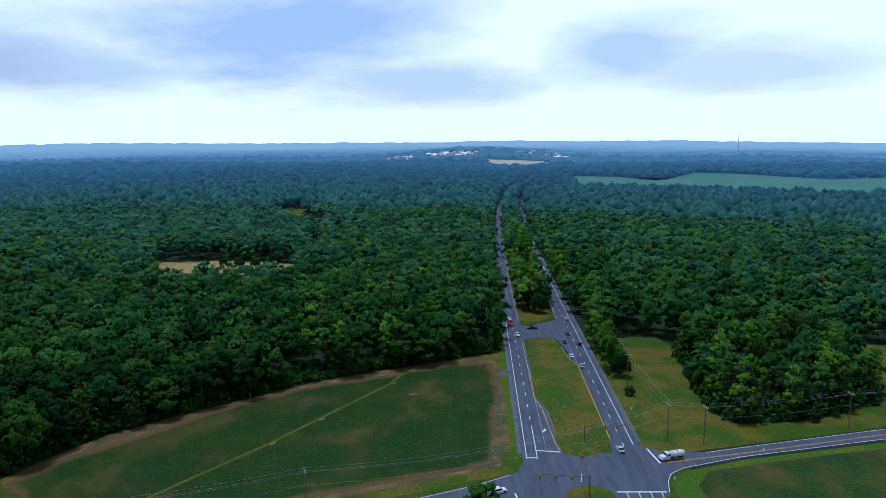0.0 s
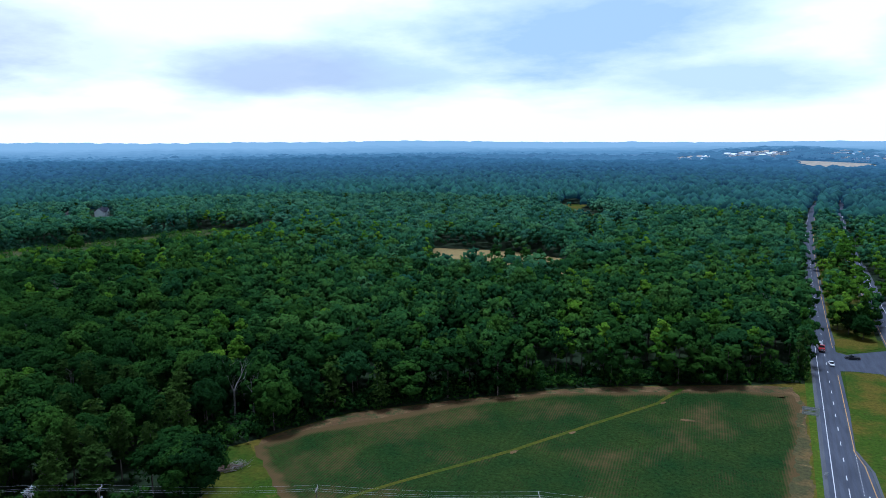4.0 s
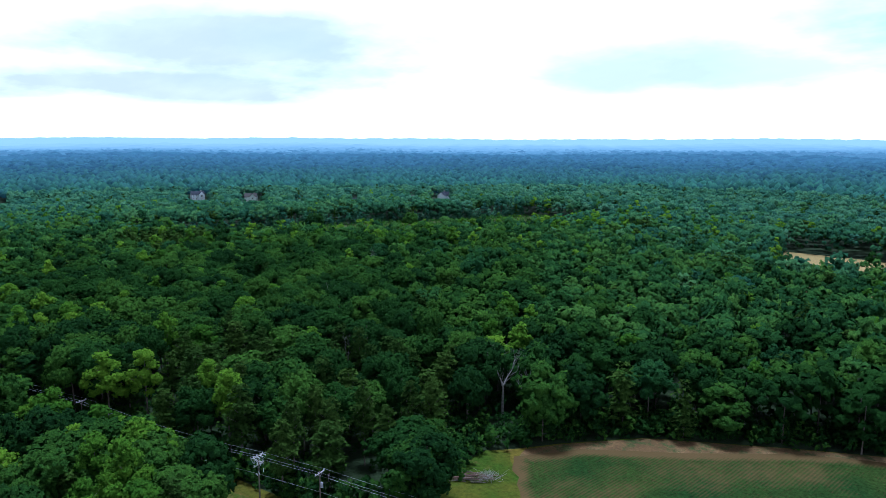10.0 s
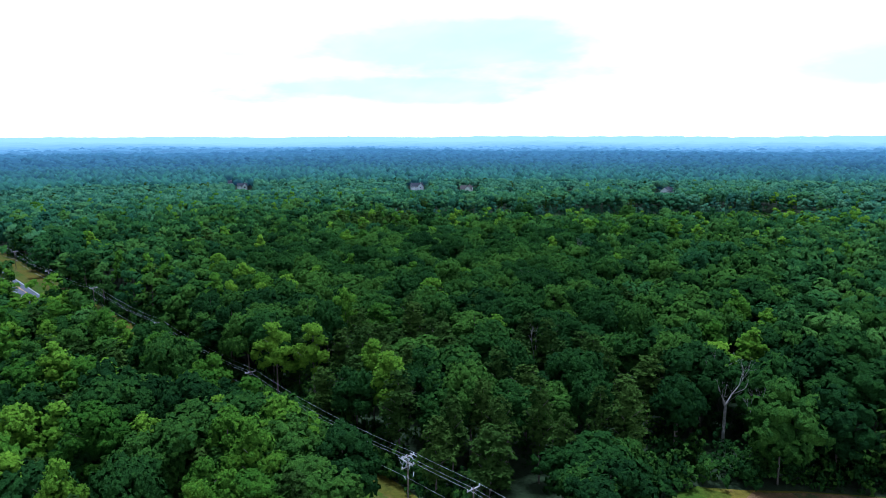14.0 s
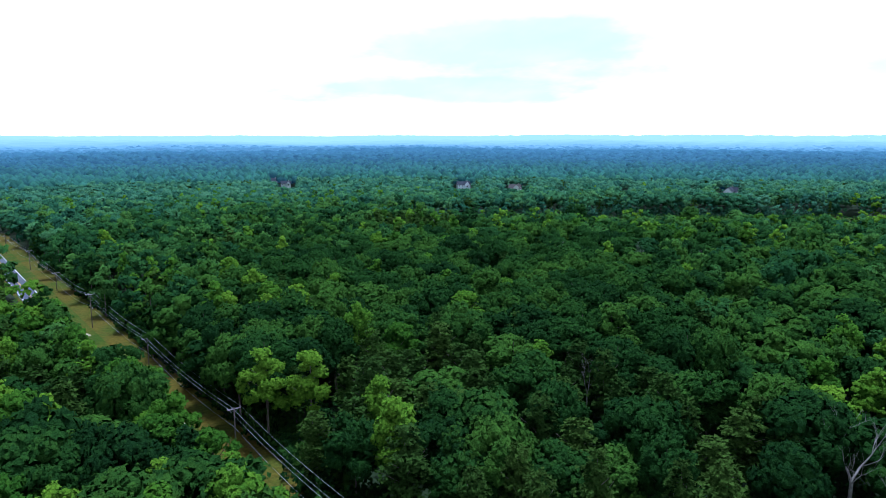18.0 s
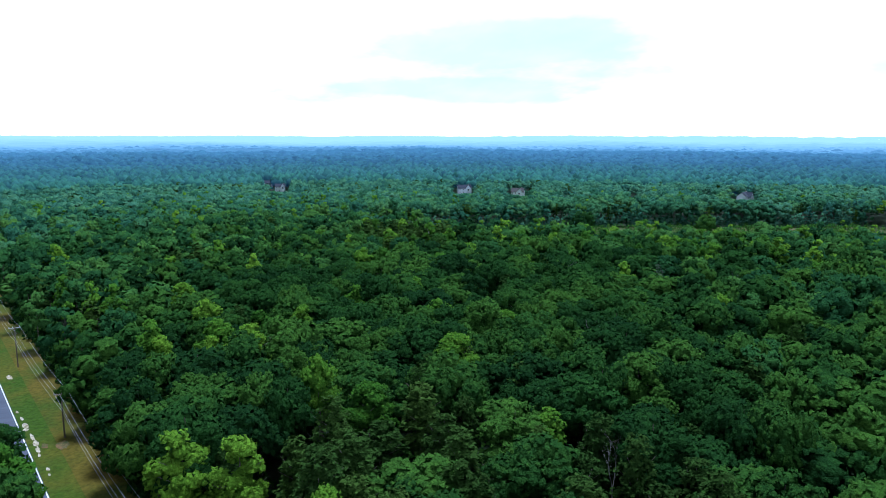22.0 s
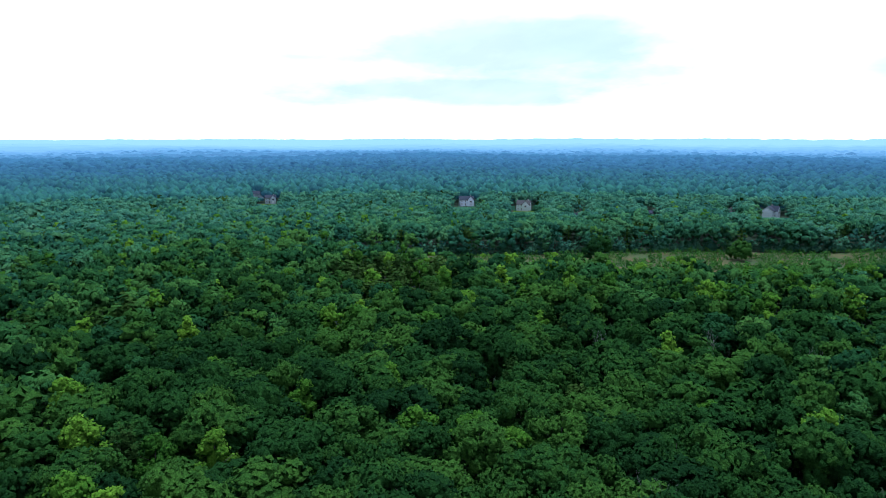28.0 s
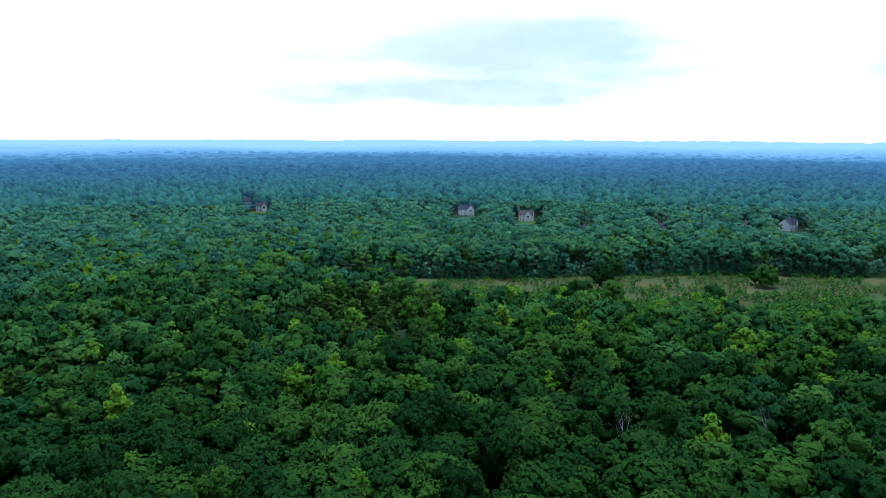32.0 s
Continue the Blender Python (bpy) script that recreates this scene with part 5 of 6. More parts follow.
def signal_mast(x, y, tall, arms):
    """A mast with arms; arms: (direction in degrees, length, where the heads hang)."""
    ob = tagged(new("traffic_signal"), "brown steel mast arm carrying yellow traffic signals", "traffic signal", "traffic signals at the crossing")
    ob.matrix_basis = pose(x, y, 0.1)
    part("mast", rod(bmesh.new(), (0, 0, 0), (0, 0, tall), 0.17, 0.12, 10), RUST, ob)
    part("base", box(bmesh.new(), -0.35, 0.35, -0.35, 0.35, 0, 0.25, 0.03), CONCRETE, ob)
    for deg, length, heads in arms:
        dx, dy = math.cos(radians(deg)), math.sin(radians(deg))
        arm = part("arm", rod(bmesh.new(), (0, 0, tall - 0.5), (dx * length, dy * length, tall - 0.1), 0.12, 0.07, 8), RUST, ob)
        for h in heads:
            cx, cy, cz = dx * h, dy * h, tall - 0.85
            bm = bmesh.new()
            box(bm, cx - 0.28, cx + 0.28, cy - 0.22, cy + 0.22, cz - 0.62, cz + 0.55, 0.04)
            part("signal_head", bm, SIGNAL, arm, "yellow three-lamp signal head")
            bm = bmesh.new()
            for q in (-0.36, 0.0, 0.34):
                rod(bm, (cx, cy - 0.30, cz + q), (cx, cy - 0.22, cz + q), 0.13, None, 10)
            part("lamp_lens", bm, LENS, arm)
    return ob


signal_mast(46.8, 220.6, 6.8, ((-2, 15.0, (6.8, 10.6, 14.4)), (-86, 15.5, (13.0, 15.0))))
signal_mast(41.0, 184.6, 7.2, ((175, 14.6, (5.0, 9.4, 14.0)), (88, 15.5, (13.4, 15.0))))


def road_sign(x, y, turn, wide, high, legs, label, mat, panels=1, lift=1.6):
    ob = tagged(new("road_sign"), label, "sign")
    ob.matrix_basis = pose(x, y, 0, 0, 0, turn)
    for k in range(panels):
        z0 = lift + k * (high + 0.25)
        board = part("board", box(bmesh.new(), -wide / 2, wide / 2, -0.04, 0.04, z0, z0 + high, 0.015), mat, ob)
        part("lettering_bar", box(bmesh.new(), -wide * 0.38, wide * 0.38, -0.055, -0.042, z0 + high * 0.4, z0 + high * 0.6), WHITE_LINE, board)
    for q in legs:
        part("post", rod(bmesh.new(), (q, 0.08, -0.2), (q, 0.08, lift + panels * high), 0.06, None, 6), WOOD_POLE, ob)


road_sign(25.6, 284.5, 0, 5.2, 1.25, (-1.9, 1.9), "wide two-panel highway guide sign on wooden posts", SIGN_BACK, 2)
for x, y in ((40.2, 237.1), (26.0, 239.9), (45.2, 250)):
    road_sign(x, y, 20, 0.9, 0.9, (-0.25, 0.25), "small square road sign seen from behind", SIGN_BACK, 1, 1.2)
for x, y in ((69.8, 247.8), (68.3, 194.0), (103.1, 212.5), (71.5, 300), (72.5, 372)):
    road_sign(x, y, 5, 0.7, 1.0, (0.0,), "narrow white road sign on a single post", WHITE_LINE, 1, 0.9)

# ---- vehicles ----


def wheel(parent, x, y, r, wide=0.24):
    t = part("wheel", rod(bmesh.new(), (x, y - wide / 2, r), (x, y + wide / 2, r), r, None, 14), RUBBER, parent)
    part("rim", rod(bmesh.new(), (x, y - wide / 2 - 0.02, r), (x, y + wide / 2 + 0.02, r), r * 0.58, None, 12), CHROME, t)


def car(x, y, heading, colour, shape, label, z=0.15):
    """shape: sedan, suv or pickup; the nose points along +x before it is turned."""
    ob = tagged(new("pickup_truck" if shape == "pickup" else "car"), label, "pickup truck" if shape == "pickup" else "car", "vehicles on the roads")
    ob.matrix_basis = pose(x, y, z, 0, 0, heading)
    long, wide, top = {"sedan": (4.7, 1.80, 1.45), "suv": (4.8, 1.90, 1.75), "pickup": (5.6, 1.95, 1.85)}[shape]
    h, belt = long / 2, top * 0.60
    outline = [(-h, 0.30), (-h + 0.05, belt - 0.08), (-h + 0.25, belt), (h * 0.42, belt), (h - 0.25, belt - 0.14), (h, belt - 0.35), (h, 0.30), (h - 0.3, 0.22), (-h + 0.3, 0.22)]
    bm = prism(bmesh.new(), outline, -wide / 2, wide / 2)
    bmesh.ops.bevel(bm, geom=list(bm.edges), offset=0.06, segments=1, affect="EDGES")
    body = part("body", bm, CAR_PAINT[colour], ob)
    rear = {"sedan": (-h + 0.75, -h + 1.35), "suv": (-h + 0.15, -h + 0.45), "pickup": (-h + 2.2, -h + 2.35)}[shape]
    cabin = [(rear[0], belt - 0.02), (rear[1], top - 0.05), (h * 0.02, top), (h * 0.12, top - 0.06), (h * 0.46, belt - 0.02)]
    bm = prism(bmesh.new(), cabin, -wide / 2 + 0.14, wide / 2 - 0.14)
    part("glasshouse", bm, GLASS, ob, "dark tinted windows")
    bm = box(bmesh.new(), rear[1] - 0.08, h * 0.10, -wide / 2 + 0.13, wide / 2 - 0.13, top - 0.09, top + 0.02, 0.03)
    part("roof", bm, CAR_PAINT[colour], ob)
    if shape == "pickup":
        part("bed", box(bmesh.new(), -h + 0.15, -h + 2.05, -wide / 2 + 0.15, wide / 2 - 0.15, belt - 0.01, belt + 0.012), RUBBER, ob)
    for sx in (-1, 1):
        for sy in (-1, 1):
            wheel(ob, sx * h * 0.62, sy * (wide / 2 - 0.1), 0.33 if shape == "sedan" else 0.38)
    for sy in (-1, 1):
        part("headlight", box(bmesh.new(), h - 0.12, h + 0.02, sy * wide * 0.36 - 0.18, sy * wide * 0.36 + 0.18, belt - 0.42, belt - 0.26, 0.02), LAMP_CLEAR, ob)
        part("tail_light", box(bmesh.new(), -h - 0.02, -h + 0.1, sy * wide * 0.40 - 0.12, sy * wide * 0.40 + 0.12, belt - 0.35, belt - 0.12, 0.02), LAMP_RED, ob)
    for z0, xx in ((0.30, h + 0.0), (0.30, -h)):
        part("bumper", box(bmesh.new(), xx - 0.10, xx + 0.10, -wide / 2 + 0.1, wide / 2 - 0.1, z0, z0 + 0.2, 0.03), LENS, ob)
    return ob


def lane(u, y):
    return float(u + highway(y)), y


car(*lane(31.4, 351), -87, "white", "sedan", "white sedan driving on the highway")
car(*lane(28.2, 470), -87, "silver", "suv", "silver van in the far highway lane")
car(*lane(28.4, 520), -87, "dark_grey", "sedan", "dark sedan far along the highway")
car(*lane(57.2, 215.4), 93, "silver", "sedan", "silver sedan crossing the junction")
car(*lane(54.4, 314.4), 93, "white", "sedan", "white sedan waiting in the turn lane")
car(*lane(57.0, 300.0), 93, "silver", "sedan", "pale silver sedan beside the turn lane")
car(*lane(53.9, 338.0), 93, "dark_grey", "sedan", "dark grey sedan waiting in the turn lane")
car(*lane(60.8, 333.2), 93, "black", "suv", "black sport utility car in the outer lane")
car(*lane(60.6, 382.3), 93, "white", "sedan", "white sedan in the outer lane near the median opening")
car(*lane(57.3, 352.0), 93, "blue", "sedan", "dark blue sedan passing the median opening")
car(47.5, 363.0, 182, "black", "pickup", "black pickup truck in the median opening")
car(15.6, 188.6, 23, "white", "suv", "white sport utility car waiting at the stop line", 0.11)
car(1.5, 182.6, 23, "silver", "sedan", "silver sedan queueing on the side road", 0.11)


def tank_truck(x, y, heading, z=0.13):
    ob = tagged(new("tank_truck"), "white tank truck waiting at the stop line", "truck", "vehicles on the roads")
    ob.matrix_basis = pose(x, y, z, 0, 0, heading)
    bm = box(bmesh.new(), -4.2, 3.9, -0.45, 0.45, 0.65, 0.95, 0.03)
    part("chassis", bm, RUBBER, ob)
    bm = rod(bmesh.new(), (-4.1, 0, 1.95), (0.9, 0, 1.95), 1.02, None, 20)
    bmesh.ops.bevel(bm, geom=[e for e in bm.edges if abs(e.calc_length() - 0.32) < 0.05], offset=0.22, segments=3, affect="EDGES")
    tank = part("tank", bm, CAR_PAINT["white"], ob, "white cylindrical tank")
    for q in (-3.4, -1.6, 0.2):
        part("band", rod(bmesh.new(), (q, 0, 1.95), (q + 0.09, 0, 1.95), 1.05, None, 20), CHROME, tank)
    part("hatch", rod(bmesh.new(), (-1.6, 0, 2.9), (-1.6, 0, 3.1), 0.32, None, 12), CHROME, tank)
    bm = prism(bmesh.new(), [(1.2, 0.75), (1.2, 2.7), (2.3, 2.7), (2.75, 1.85), (4.1, 1.6), (4.25, 0.75)], -1.05, 1.05)
    bmesh.ops.bevel(bm, geom=list(bm.edges), offset=0.08, segments=2, affect="EDGES")
    cab = part("cab", bm, CAR_PAINT["white"], ob)
    part("windscreen", prism(bmesh.new(), [(2.36, 2.60), (2.42, 2.62), (2.82, 1.92), (2.74, 1.90)], -0.9, 0.9), GLASS, cab)
    for sy in (-1, 1):
        part("side_window", box(bmesh.new(), 1.5, 2.25, sy * 1.06 - 0.015, sy * 1.06 + 0.015, 1.85, 2.5), GLASS, cab)
        part("mirror", box(bmesh.new(), 2.5, 2.62, sy * 1.25 - 0.1, sy * 1.25 + 0.1, 1.8, 2.25, 0.02), LENS, cab)
        part("headlight", box(bmesh.new(), 4.18, 4.28, sy * 0.75 - 0.15, sy * 0.75 + 0.15, 1.0, 1.25, 0.02), LAMP_CLEAR, cab)
        part("hose_box", box(bmesh.new(), -1.6, -0.3, sy * 0.95 - 0.2, sy * 0.95 + 0.2, 0.65, 1.1, 0.04), CHROME, ob)
        for q in (-3.3, -2.2, 3.1):
            wheel(ob, q, sy * 0.9, 0.5, 0.32)


tank_truck(72.3, 208.8, 196)


def cargo_truck(x, y, heading, z=0.15):
    ob = tagged(new("truck"), "red cab truck with a grey flatbed load on the highway", "truck", "vehicles on the roads")
    ob.matrix_basis = pose(x, y, z, 0, 0, heading)
    part("chassis", box(bmesh.new(), -6.0, 4.0, -0.5, 0.5, 0.7, 1.0, 0.03), RUBBER, ob)
    part("bed", box(bmesh.new(), -6.1, 1.3, -1.2, 1.2, 1.0, 1.25, 0.03), SIGN_BACK, ob)
    part("load", box(bmesh.new(), -5.8, 0.6, -1.05, 1.05, 1.25, 2.6, 0.12), SIGN_BACK, ob, "pale grey covered load")
    bm = prism(bmesh.new(), [(1.5, 0.8), (1.5, 3.0), (2.6, 3.0), (3.0, 2.0), (4.3, 1.8), (4.4, 0.8)], -1.15, 1.15)
    bmesh.ops.bevel(bm, geom=list(bm.edges), offset=0.08, segments=2, affect="EDGES")
    cab = part("cab", bm, CAR_PAINT["red"], ob)
    part("windscreen", prism(bmesh.new(), [(2.66, 2.9), (2.72, 2.92), (3.08, 2.1), (3.0, 2.08)], -1.0, 1.0), GLASS, cab)
    part("grille", box(bmesh.new(), 4.36, 4.44, -0.6, 0.6, 0.95, 1.65, 0.02), CHROME, cab)
    for sy in (-1, 1):
        part("headlight", box(bmesh.new(), 4.34, 4.43, sy * 0.88 - 0.14, sy * 0.88 + 0.14, 1.05, 1.3, 0.02), LAMP_CLEAR, cab)
        for q in (-5.0, -3.8, 3.2):
            wheel(ob, q, sy * 1.0, 0.5, 0.32)


cargo_truck(*lane(28.3, 372.5), -87)

# ---- houses ----


def house(x, y, turn, wide, deep, wall_mat, roof_mat, label, wing=True, floors=2, base=None):
    z = float(height(x, y)) if base is None else base
    ob = tagged(new("house"), label, "house")
    ob.matrix_basis = pose(x, y, z + 0.8, 0, 0, turn)
    ob.scale = (1.05, 1.05, 1.2)
    eave, ridge = 2.9 * floors, 2.9 * floors + deep * 0.36
    bm = bmesh.new()
    w2, d2 = wide / 2, deep / 2
    for outline, a, b in (([(-d2, -1.0), (-d2, eave), (0, ridge), (d2, eave), (d2, -1.0)], -w2, w2),):
        prism(bm, outline, a, b)
    bmesh.ops.rotate(bm, verts=bm.verts, cent=(0, 0, 0), matrix=Matrix.Rotation(radians(90), 3, "Z"))
    part("wall", bm, wall_mat, ob)
    bm = bmesh.new()
    t = 0.25
    prism(bm, [(-d2 - 0.5, eave - 0.36), (0, ridge), (0, ridge + t), (-d2 - 0.5, eave - 0.36 + t)], -w2 - 0.5, w2 + 0.5)
    prism(bm, [(d2 + 0.5, eave - 0.36), (0, ridge), (0, ridge + t), (d2 + 0.5, eave - 0.36 + t)], -w2 - 0.5, w2 + 0.5)
    bmesh.ops.rotate(bm, verts=bm.verts, cent=(0, 0, 0), matrix=Matrix.Rotation(radians(90), 3, "Z"))
    roof = part("roof", bm, roof_mat, ob)
    part("chimney", box(bmesh.new(), w2 * 0.55, w2 * 0.55 + 0.9, -0.5, 0.5, eave, ridge + 1.2, 0.03), CONCRETE, roof)
    for f in range(floors):
        for k in range(4):
            xx = -w2 + wide * (k + 0.5) / 4
            for side in (-1, 1):
                if f == 0 and k == 1 and side == -1:
                    continue
                win = part("window", box(bmesh.new(), xx - 0.55, xx + 0.55, side * d2 - 0.06, side * d2 + 0.06, 2.9 * f + 0.9, 2.9 * f + 2.3, 0.02), WHITE_LINE, ob)
                part("pane", box(bmesh.new(), xx - 0.46, xx + 0.46, side * (d2 + 0.05) - 0.03, side * (d2 + 0.05) + 0.03, 2.9 * f + 0.98, 2.9 * f + 2.22), GLASS, win)
    part("door", box(bmesh.new(), -w2 + wide * 0.375 - 0.5, -w2 + wide * 0.375 + 0.5, -d2 - 0.08, -d2 + 0.02, 0.0, 2.1, 0.02), ROOF_BROWN, ob)
    if wing:
        bm = bmesh.new()
        g = deep * 0.42
        prism(bm, [(-g, -1.0), (-g, eave * 0.92), (0, eave * 0.92 + g * 0.95), (g, eave * 0.92), (g, -1.0)], -d2 - 2.6, 0)
        bmesh.ops.translate(bm, verts=bm.verts, vec=(w2 - g - 0.3, 0, 0))
        part("wing", bm, wall_mat, ob)
        bm = bmesh.new()
        for s in (-1, 1):
            prism(bm, [(s * (g + 0.4), eave * 0.92 - 0.38), (0, eave * 0.92 + g * 0.95), (0, eave * 0.92 + g * 0.95 + t), (s * (g + 0.4), eave * 0.92 - 0.38 + t)], -d2 - 3.0, 0.2)
        bmesh.ops.translate(bm, verts=bm.verts, vec=(w2 - g - 0.3, 0, 0))
        part("wing_roof", bm, roof_mat, ob)
        part("wing_window", box(bmesh.new(), w2 - g - 1.3, w2 - g + 0.7, -d2 - 2.68, -d2 - 2.58, 3.4, 5.0, 0.02), GLASS, ob)
        part("garage_door", box(bmesh.new(), w2 - g - 1.7, w2 - g + 1.1, -d2 - 2.66, -d2 - 2.58, 0.0, 2.3, 0.02), CREAM_PAINT, ob)


def facing(x, y):
    """The turn with which a house's front looks back towards the flight."""
    return math.degrees(math.atan2(120 - y, -90 - x)) + 90


for (hx, hy), wide, deep, wm, rm, lab, wing, floors, spin in zip(HOUSES, (17, 15, 15, 12, 6, 14, 13, 13), (10, 10, 10, 8, 5, 9, 8, 8),
        (WHITE_PAINT, CREAM_PAINT, WHITE_PAINT, BLUE_PAINT, WHITE_PAINT, CREAM_PAINT, BLUE_PAINT, BLUE_PAINT), (ROOF_GREY, ROOF_BROWN, ROOF_GREY, ROOF_GREY, ROOF_GREY, ROOF_BROWN, ROOF_GREY, ROOF_GREY),
        ("white two-storey house with grey gabled roof", "cream house with brown roof among trees", "white house with a steep grey gable roof", "blue-grey house with a dark roof in trees", "small white shed with a grey roof", "cream house half hidden by trees", "pale blue-grey house at a clearing", "pale house behind the trees"),
        (True, True, True, True, False, True, True, False), (2, 2, 2, 1, 1, 1, 2, 2), (12, -10, 70, 20, 0, 30, 5, -15)):
    house(hx, hy, facing(hx, hy) + spin, wide, deep, wm, rm, lab, wing, floors)

# ---- the town ----


def town_building(wide, deep, tall, mat, roof_mat, gable):
    ob = tagged(new("town_building"), "small pale building of the distant town", "building", "buildings of the distant town")
    part("wall", box(bmesh.new(), -wide / 2, wide / 2, -deep / 2, deep / 2, -2, tall, 0.05), mat, ob)
    bm = bmesh.new()
    if gable:
        prism(bm, [(-wide / 2 - 0.5, tall), (0, tall + wide * 0.25), (wide / 2 + 0.5, tall)], -deep / 2 - 0.5, deep / 2 + 0.5)
    else:
        box(bm, -wide / 2 - 0.3, wide / 2 + 0.3, -deep / 2 - 0.3, deep / 2 + 0.3, tall, tall + 0.6, 0.05)
    part("roof", bm, roof_mat, ob)
    for k in (-0.3, 0.0, 0.3):
        part("window", box(bmesh.new(), k * wide - 1, k * wide + 1, -deep / 2 - 0.06, -deep / 2 + 0.02, tall * 0.3, tall * 0.7), BLUE_PAINT, ob)
    return ob


# roofs and windows take pale paint to imitate the haze before the town
kinds = [town_building(18, 22, 8, WHITE_PAINT, WHITE_PAINT, True), town_building(40, 30, 9, CREAM_PAINT, CONCRETE, False), town_building(20, 16, 9, WHITE_PAINT, CONCRETE, True), town_building(60, 40, 11, WHITE_PAINT, WHITE_PAINT, False)]
spots = []
for _ in range(130):
    u = random.random()
    if u < 0.28:
        spots.append((random.uniform(-220, -110), random.uniform(2715, 2800)))
    elif u < 0.62:
        spots.append((random.uniform(-60, 150), random.uniform(2740, 2860)))
    else:
        spots.append((random.uniform(285, 470), random.uniform(2720, 2900 if u < 0.85 else 3150)))
for k, (x, y) in enumerate(spots):
    m = pose(x, y, float(height(x, y)), 0, 0, random.uniform(0, 360))
    src = kinds[k % 3 if x < 200 else random.choice((0, 1, 2, 3))]
    if k < 4:
        kinds[k].matrix_basis = m
    else:
        copy_thing(src, m)


def far_sheet(name, pts, mat, label, lift=1.5):
    cx, cy = sum(p[0] for p in pts) / len(pts), sum(p[1] for p in pts) / len(pts)
    bm = bmesh.new()
    face = bm.faces.new([bm.verts.new((x, y, 0)) for x, y in pts])
    bmesh.ops.triangulate(bm, faces=[face])
    bmesh.ops.subdivide_edges(bm, edges=list(bm.edges), cuts=3, use_grid_fill=True)
    for v in bm.verts:
        v.co.z = float(height(v.co.x, v.co.y)) + lift
    bmesh.ops.recalc_face_normals(bm, faces=bm.faces)
    return tagged(part(name, bm, mat), label, "field", kind="structure")


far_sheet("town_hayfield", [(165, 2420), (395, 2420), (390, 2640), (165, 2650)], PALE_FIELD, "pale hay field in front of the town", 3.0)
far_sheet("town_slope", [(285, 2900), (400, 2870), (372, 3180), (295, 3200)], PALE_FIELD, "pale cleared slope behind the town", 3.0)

tower = tagged(new("radio_mast"), "thin grey radio mast on the horizon", "mast")
tx, ty = 1260.0, 3000.0
tower.matrix_basis = pose(tx, ty, float(height(tx, ty)))
part("mast", rod(bmesh.new(), (0, 0, 0), (0, 0, 92), 1.6, 0.7, 6), GALVANISED, tower)
part("antenna", rod(bmesh.new(), (0, 0, 92), (0, 0, 104), 0.4, 0.2, 6), GALVANISED, tower)

# ---- dead trees, logs, lone trees ----


def dead_tree(x, y, tall, spread, seed, label="bare grey dead tree with forked limbs", girth=1.0, limbs=4):
    pick = random.Random(seed)
    ob = tagged(new("dead_tree"), label, "dead tree")
    ob.matrix_basis = pose(x, y, float(height(x, y)), 0, 0, pick.uniform(0, 360))
    trunk = bmesh.new()
    fork = Vector((pick.uniform(-0.4, 0.4), pick.uniform(-0.4, 0.4), tall * 0.50))
    rod(trunk, (0, 0, -0.3), fork, 0.36 * girth, 0.25 * girth, 8)
    part("trunk", trunk, DEAD, ob)

    def grow(bm, a, d, length, r, depth):
        """A crooked limb that forks as it rises."""
        for _ in range(2):
            b = a + d * length * 0.5
            rod(bm, a, b, r, r * 0.75, 5)
            a, r = b, r * 0.75
            d = (d + Vector((pick.uniform(-0.3, 0.3), pick.uniform(-0.3, 0.3), 0.16))).normalized()
            if depth and pick.random() < 0.7:
                e = (d + Vector((pick.uniform(-1, 1), pick.uniform(-1, 1), pick.uniform(-0.3, 0.5)))).normalized()
                grow(bm, b, e, length * 0.55, r * 0.5, depth - 1)
        if depth:
            for _ in range(2):
                e = (d + Vector((pick.uniform(-1, 1), pick.uniform(-1, 1), pick.uniform(-0.1, 0.5))) * 0.7).normalized()
                grow(bm, a, e, length * pick.uniform(0.55, 0.75), r * 0.65, depth - 1)

    for k in range(limbs):
        bm = bmesh.new()
        a = k * 6.283 / limbs + pick.uniform(-0.4, 0.4)
        start = fork if k < 2 else fork * pick.uniform(0.75, 0.95)
        grow(bm, start, Vector((math.cos(a) * spread, math.sin(a) * spread, 1)).normalized(), tall * (0.26 if k < 2 else 0.17), (0.17 if k < 2 else 0.09) * girth, 3)
        part("limb", bm, DEAD, ob)


dead_tree(-151.0, 210.5, 20.5, 0.75, 3, girth=1.2)
dead_tree(-145.0, 212.3, 15.5, 0.30, 8, "forked dead tree with peeling brown bark", 1.1, 2)
for k, (x, y, tall) in enumerate(((118, 246, 13), (14.2, 392, 19), (-336.9, 253.6, 20), (-332.4, 288.6, 19), (-310.4, 302.6, 18), (-200, 190, 17), (-90, 285, 19), (-465, 235, 20), (-254, 217.5, 19))):
    dead_tree(x, y, tall, 0.3, 20 + k, girth=0.6, limbs=2)

logs = tagged(new("log_pile"), "heap of grey cut branches and logs on the grass", "log pile")
logs.matrix_basis = pose(-130.5, 179.5, 0.1, 0, 0, 50)
for k in range(46):
    a = random.uniform(-0.45, 0.45)
    length = random.uniform(2.0, 7.0)
    c = Vector((random.uniform(-5, 5), random.uniform(-1.8, 1.8), random.uniform(0.15, 1.3)))
    d = Vector((math.cos(a), math.sin(a), random.uniform(-0.12, 0.12))) * length / 2
    r = random.uniform(0.06, 0.2)
    c.z = max(c.z, r)
    part("log", rod(bmesh.new(), c - d, c + d, r, r * 0.6, 6), LOG_WOOD if k % 3 else BARK, logs)


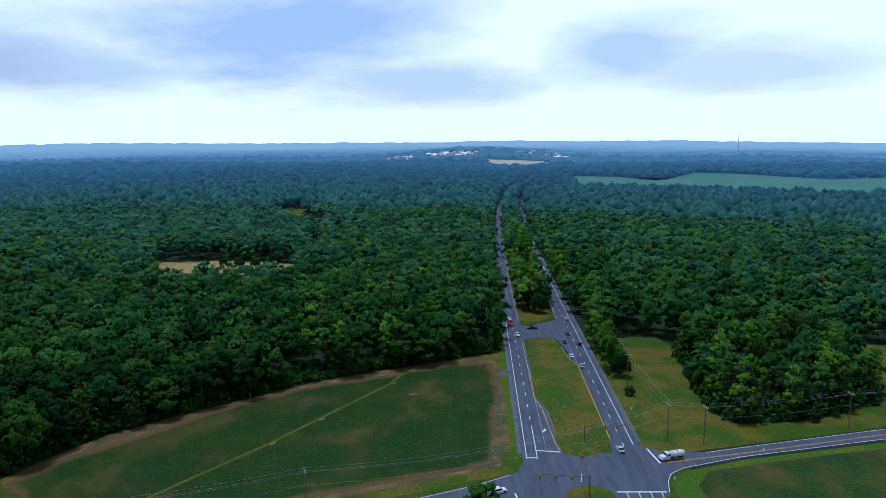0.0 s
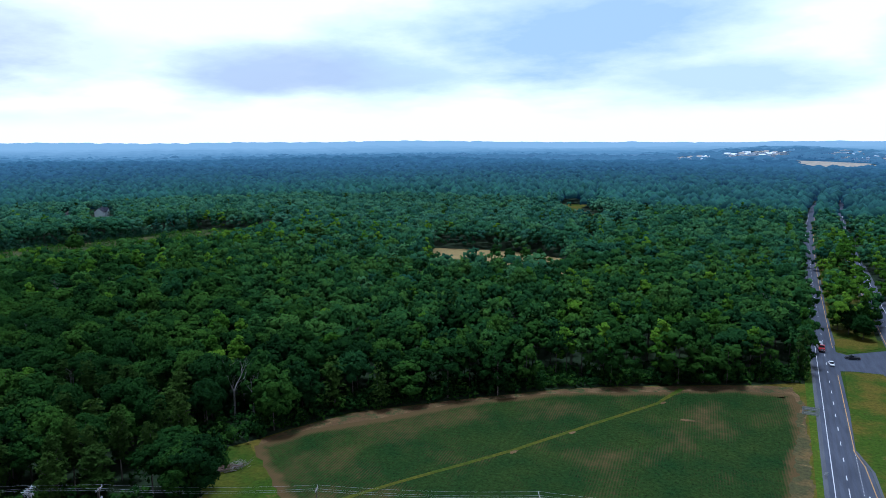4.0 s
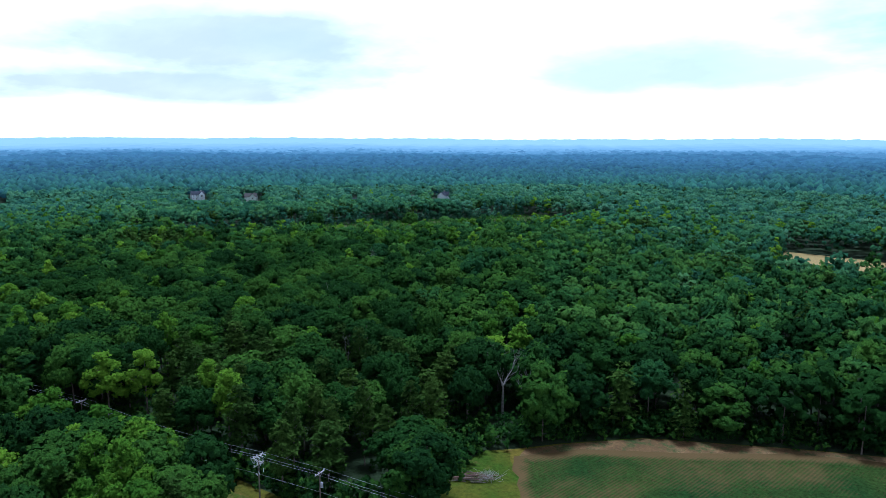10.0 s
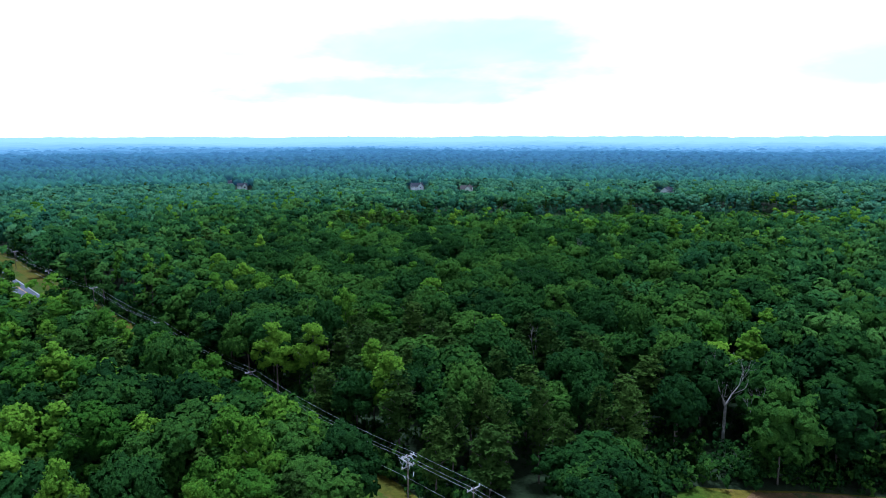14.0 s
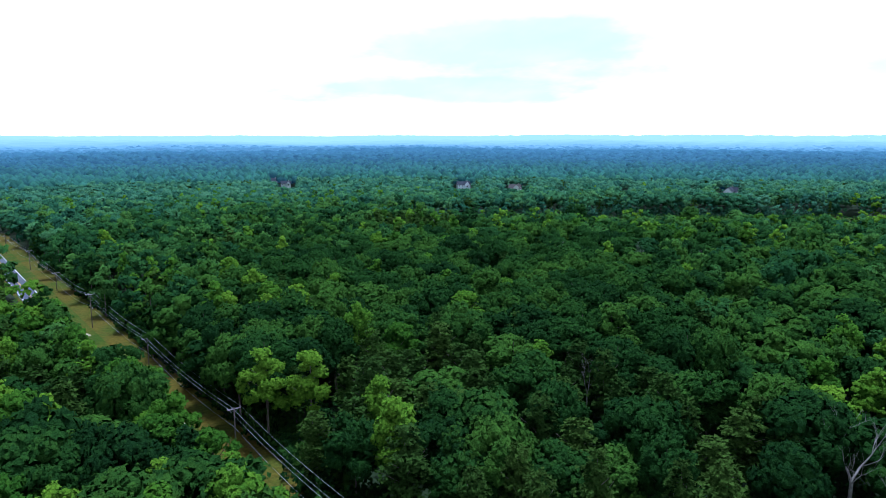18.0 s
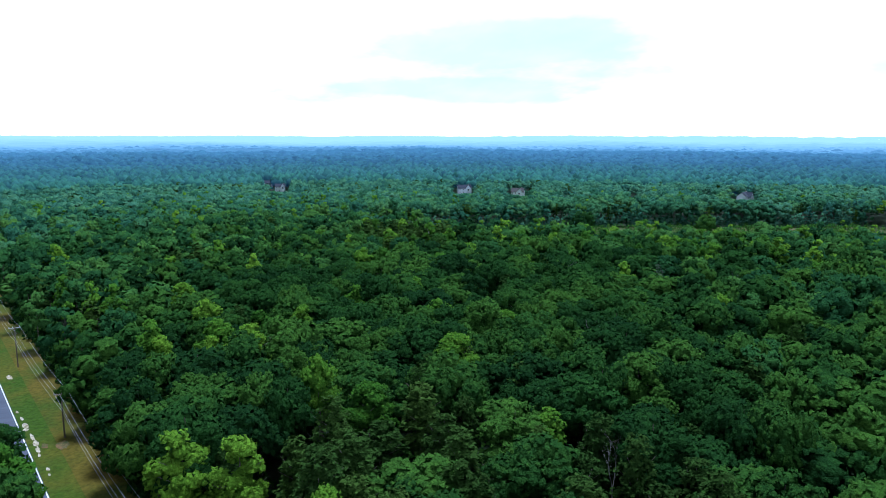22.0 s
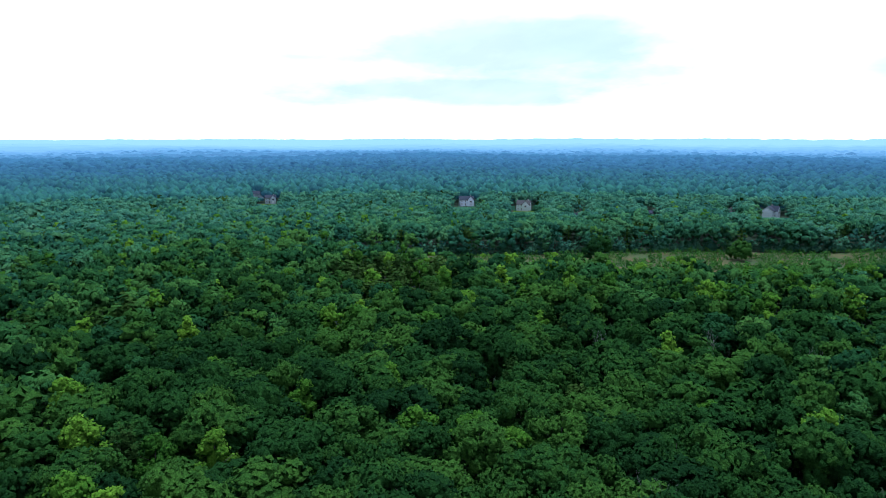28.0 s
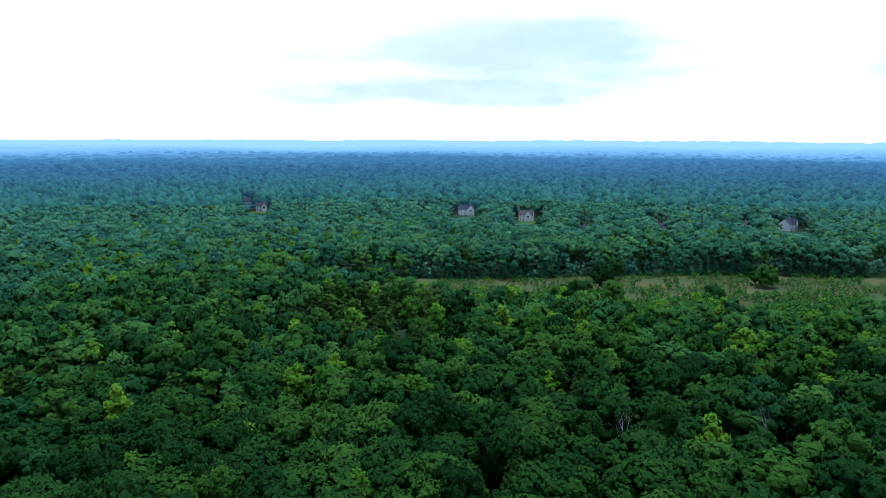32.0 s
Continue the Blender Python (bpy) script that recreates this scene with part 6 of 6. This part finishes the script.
brush = bmesh.new()
for k in range(140):
    a, rise = random.uniform(0, 6.283), random.uniform(0.1, 0.9)
    p = Vector((4.5 + random.gauss(0, 1.4), random.gauss(0, 1.1), random.uniform(0.1, 1.2)))
    q = p + Vector((math.cos(a), math.sin(a), rise)) * random.uniform(0.6, 1.8)
    rod(brush, p, q, 0.035, 0.012, 4)
part("brush_heap", brush, DEAD, logs, "tangled heap of grey twigs")


def lone_tree(x, y, radius, tall, kind, label, base=None, far=0):
    ob = tagged(new("tree"), label, "tree")
    ob.matrix_basis = pose(x, y, float(height(x, y)))
    low = tall * 0.16 if base is None else base
    lobes, clumps, sides, loose = ((20, 18, 4, 0.6), (20, 30, 5, 1.0), (12, 10, 4, 0.0))[far]
    v, t, f = broad_crown(radius, tall, low, lobes, clumps, sides, loose, upright=0.25)
    crown = new("crown", mesh_of("crown", v, t, LEAF[kind], None, f))
    crown.parent = ob
    trunk = new("trunk", trunk_mesh(tall, 0.06 + tall * 0.012, 5))
    trunk.parent = ob


lone_tree(-150.5, 124.6, 6.6, 19.2, "broad", "large round-crowned roadside tree beside the county road", 1.2, 1)
for k in range(24):
    x = -159.5 - 6.9 * k + random.uniform(-1.5, 1.5)
    back = 8.6 if x > -232 else 13.6
    if not -385 < x < -303:
        lone_tree(x, float(county(x)) - back - random.uniform(0, 2.0), random.uniform(4.2, 5.4), random.uniform(17.5, 21.5), "bright" if k % 3 != 1 else "broad", "tall leafy roadside tree beside the county road", 1.2, 1)
lone_tree(9.5, 177.0, 4.2, 8.5, "broad", "round green tree beside the side road")
lone_tree(73.7, 264.8, 1.9, 3.8, "broad", "small dark round bush on the grass", 0.1)
for x, y, r, h in ((-540.4, 363.6, 6, 15), (-526.4, 340.6, 7, 10), (-506.4, 349.6, 6.5, 12), (-523.4, 455.6, 7.5, 12), (-492.4, 398.6, 6, 10), (-567.4, 386.6, 5.5, 13), (-510.4, 322.6, 6, 11), (-555.4, 522.6, 6, 12)):
    lone_tree(x, y, r, h, "broad", "dark rounded tree standing among the saplings", 0.4, 2)
for k in range(8):
    lone_tree(66.8 + float(highway(287 + 8.6 * k)) + random.uniform(2, 6.0), 287 + 8.6 * k, random.uniform(3.2, 4.6), random.uniform(9, 15), "bright" if k % 3 else "broad", "light green roadside tree in the row by the highway", 0.6)
for x, y in ((51, 405), (56, 398), (47, 412), (58, 412)):
    lone_tree(x, y, random.uniform(4, 5), random.uniform(11, 14), "broad", "green tree in the highway median", 1.0)
for x, y in ((-173, 543), (-160, 538), (-148, 542), (-138, 546)):
    lone_tree(x, y, random.uniform(4, 5.5), random.uniform(9, 12), "broad", "dark tree standing in the hay clearing", 1.5, 2)
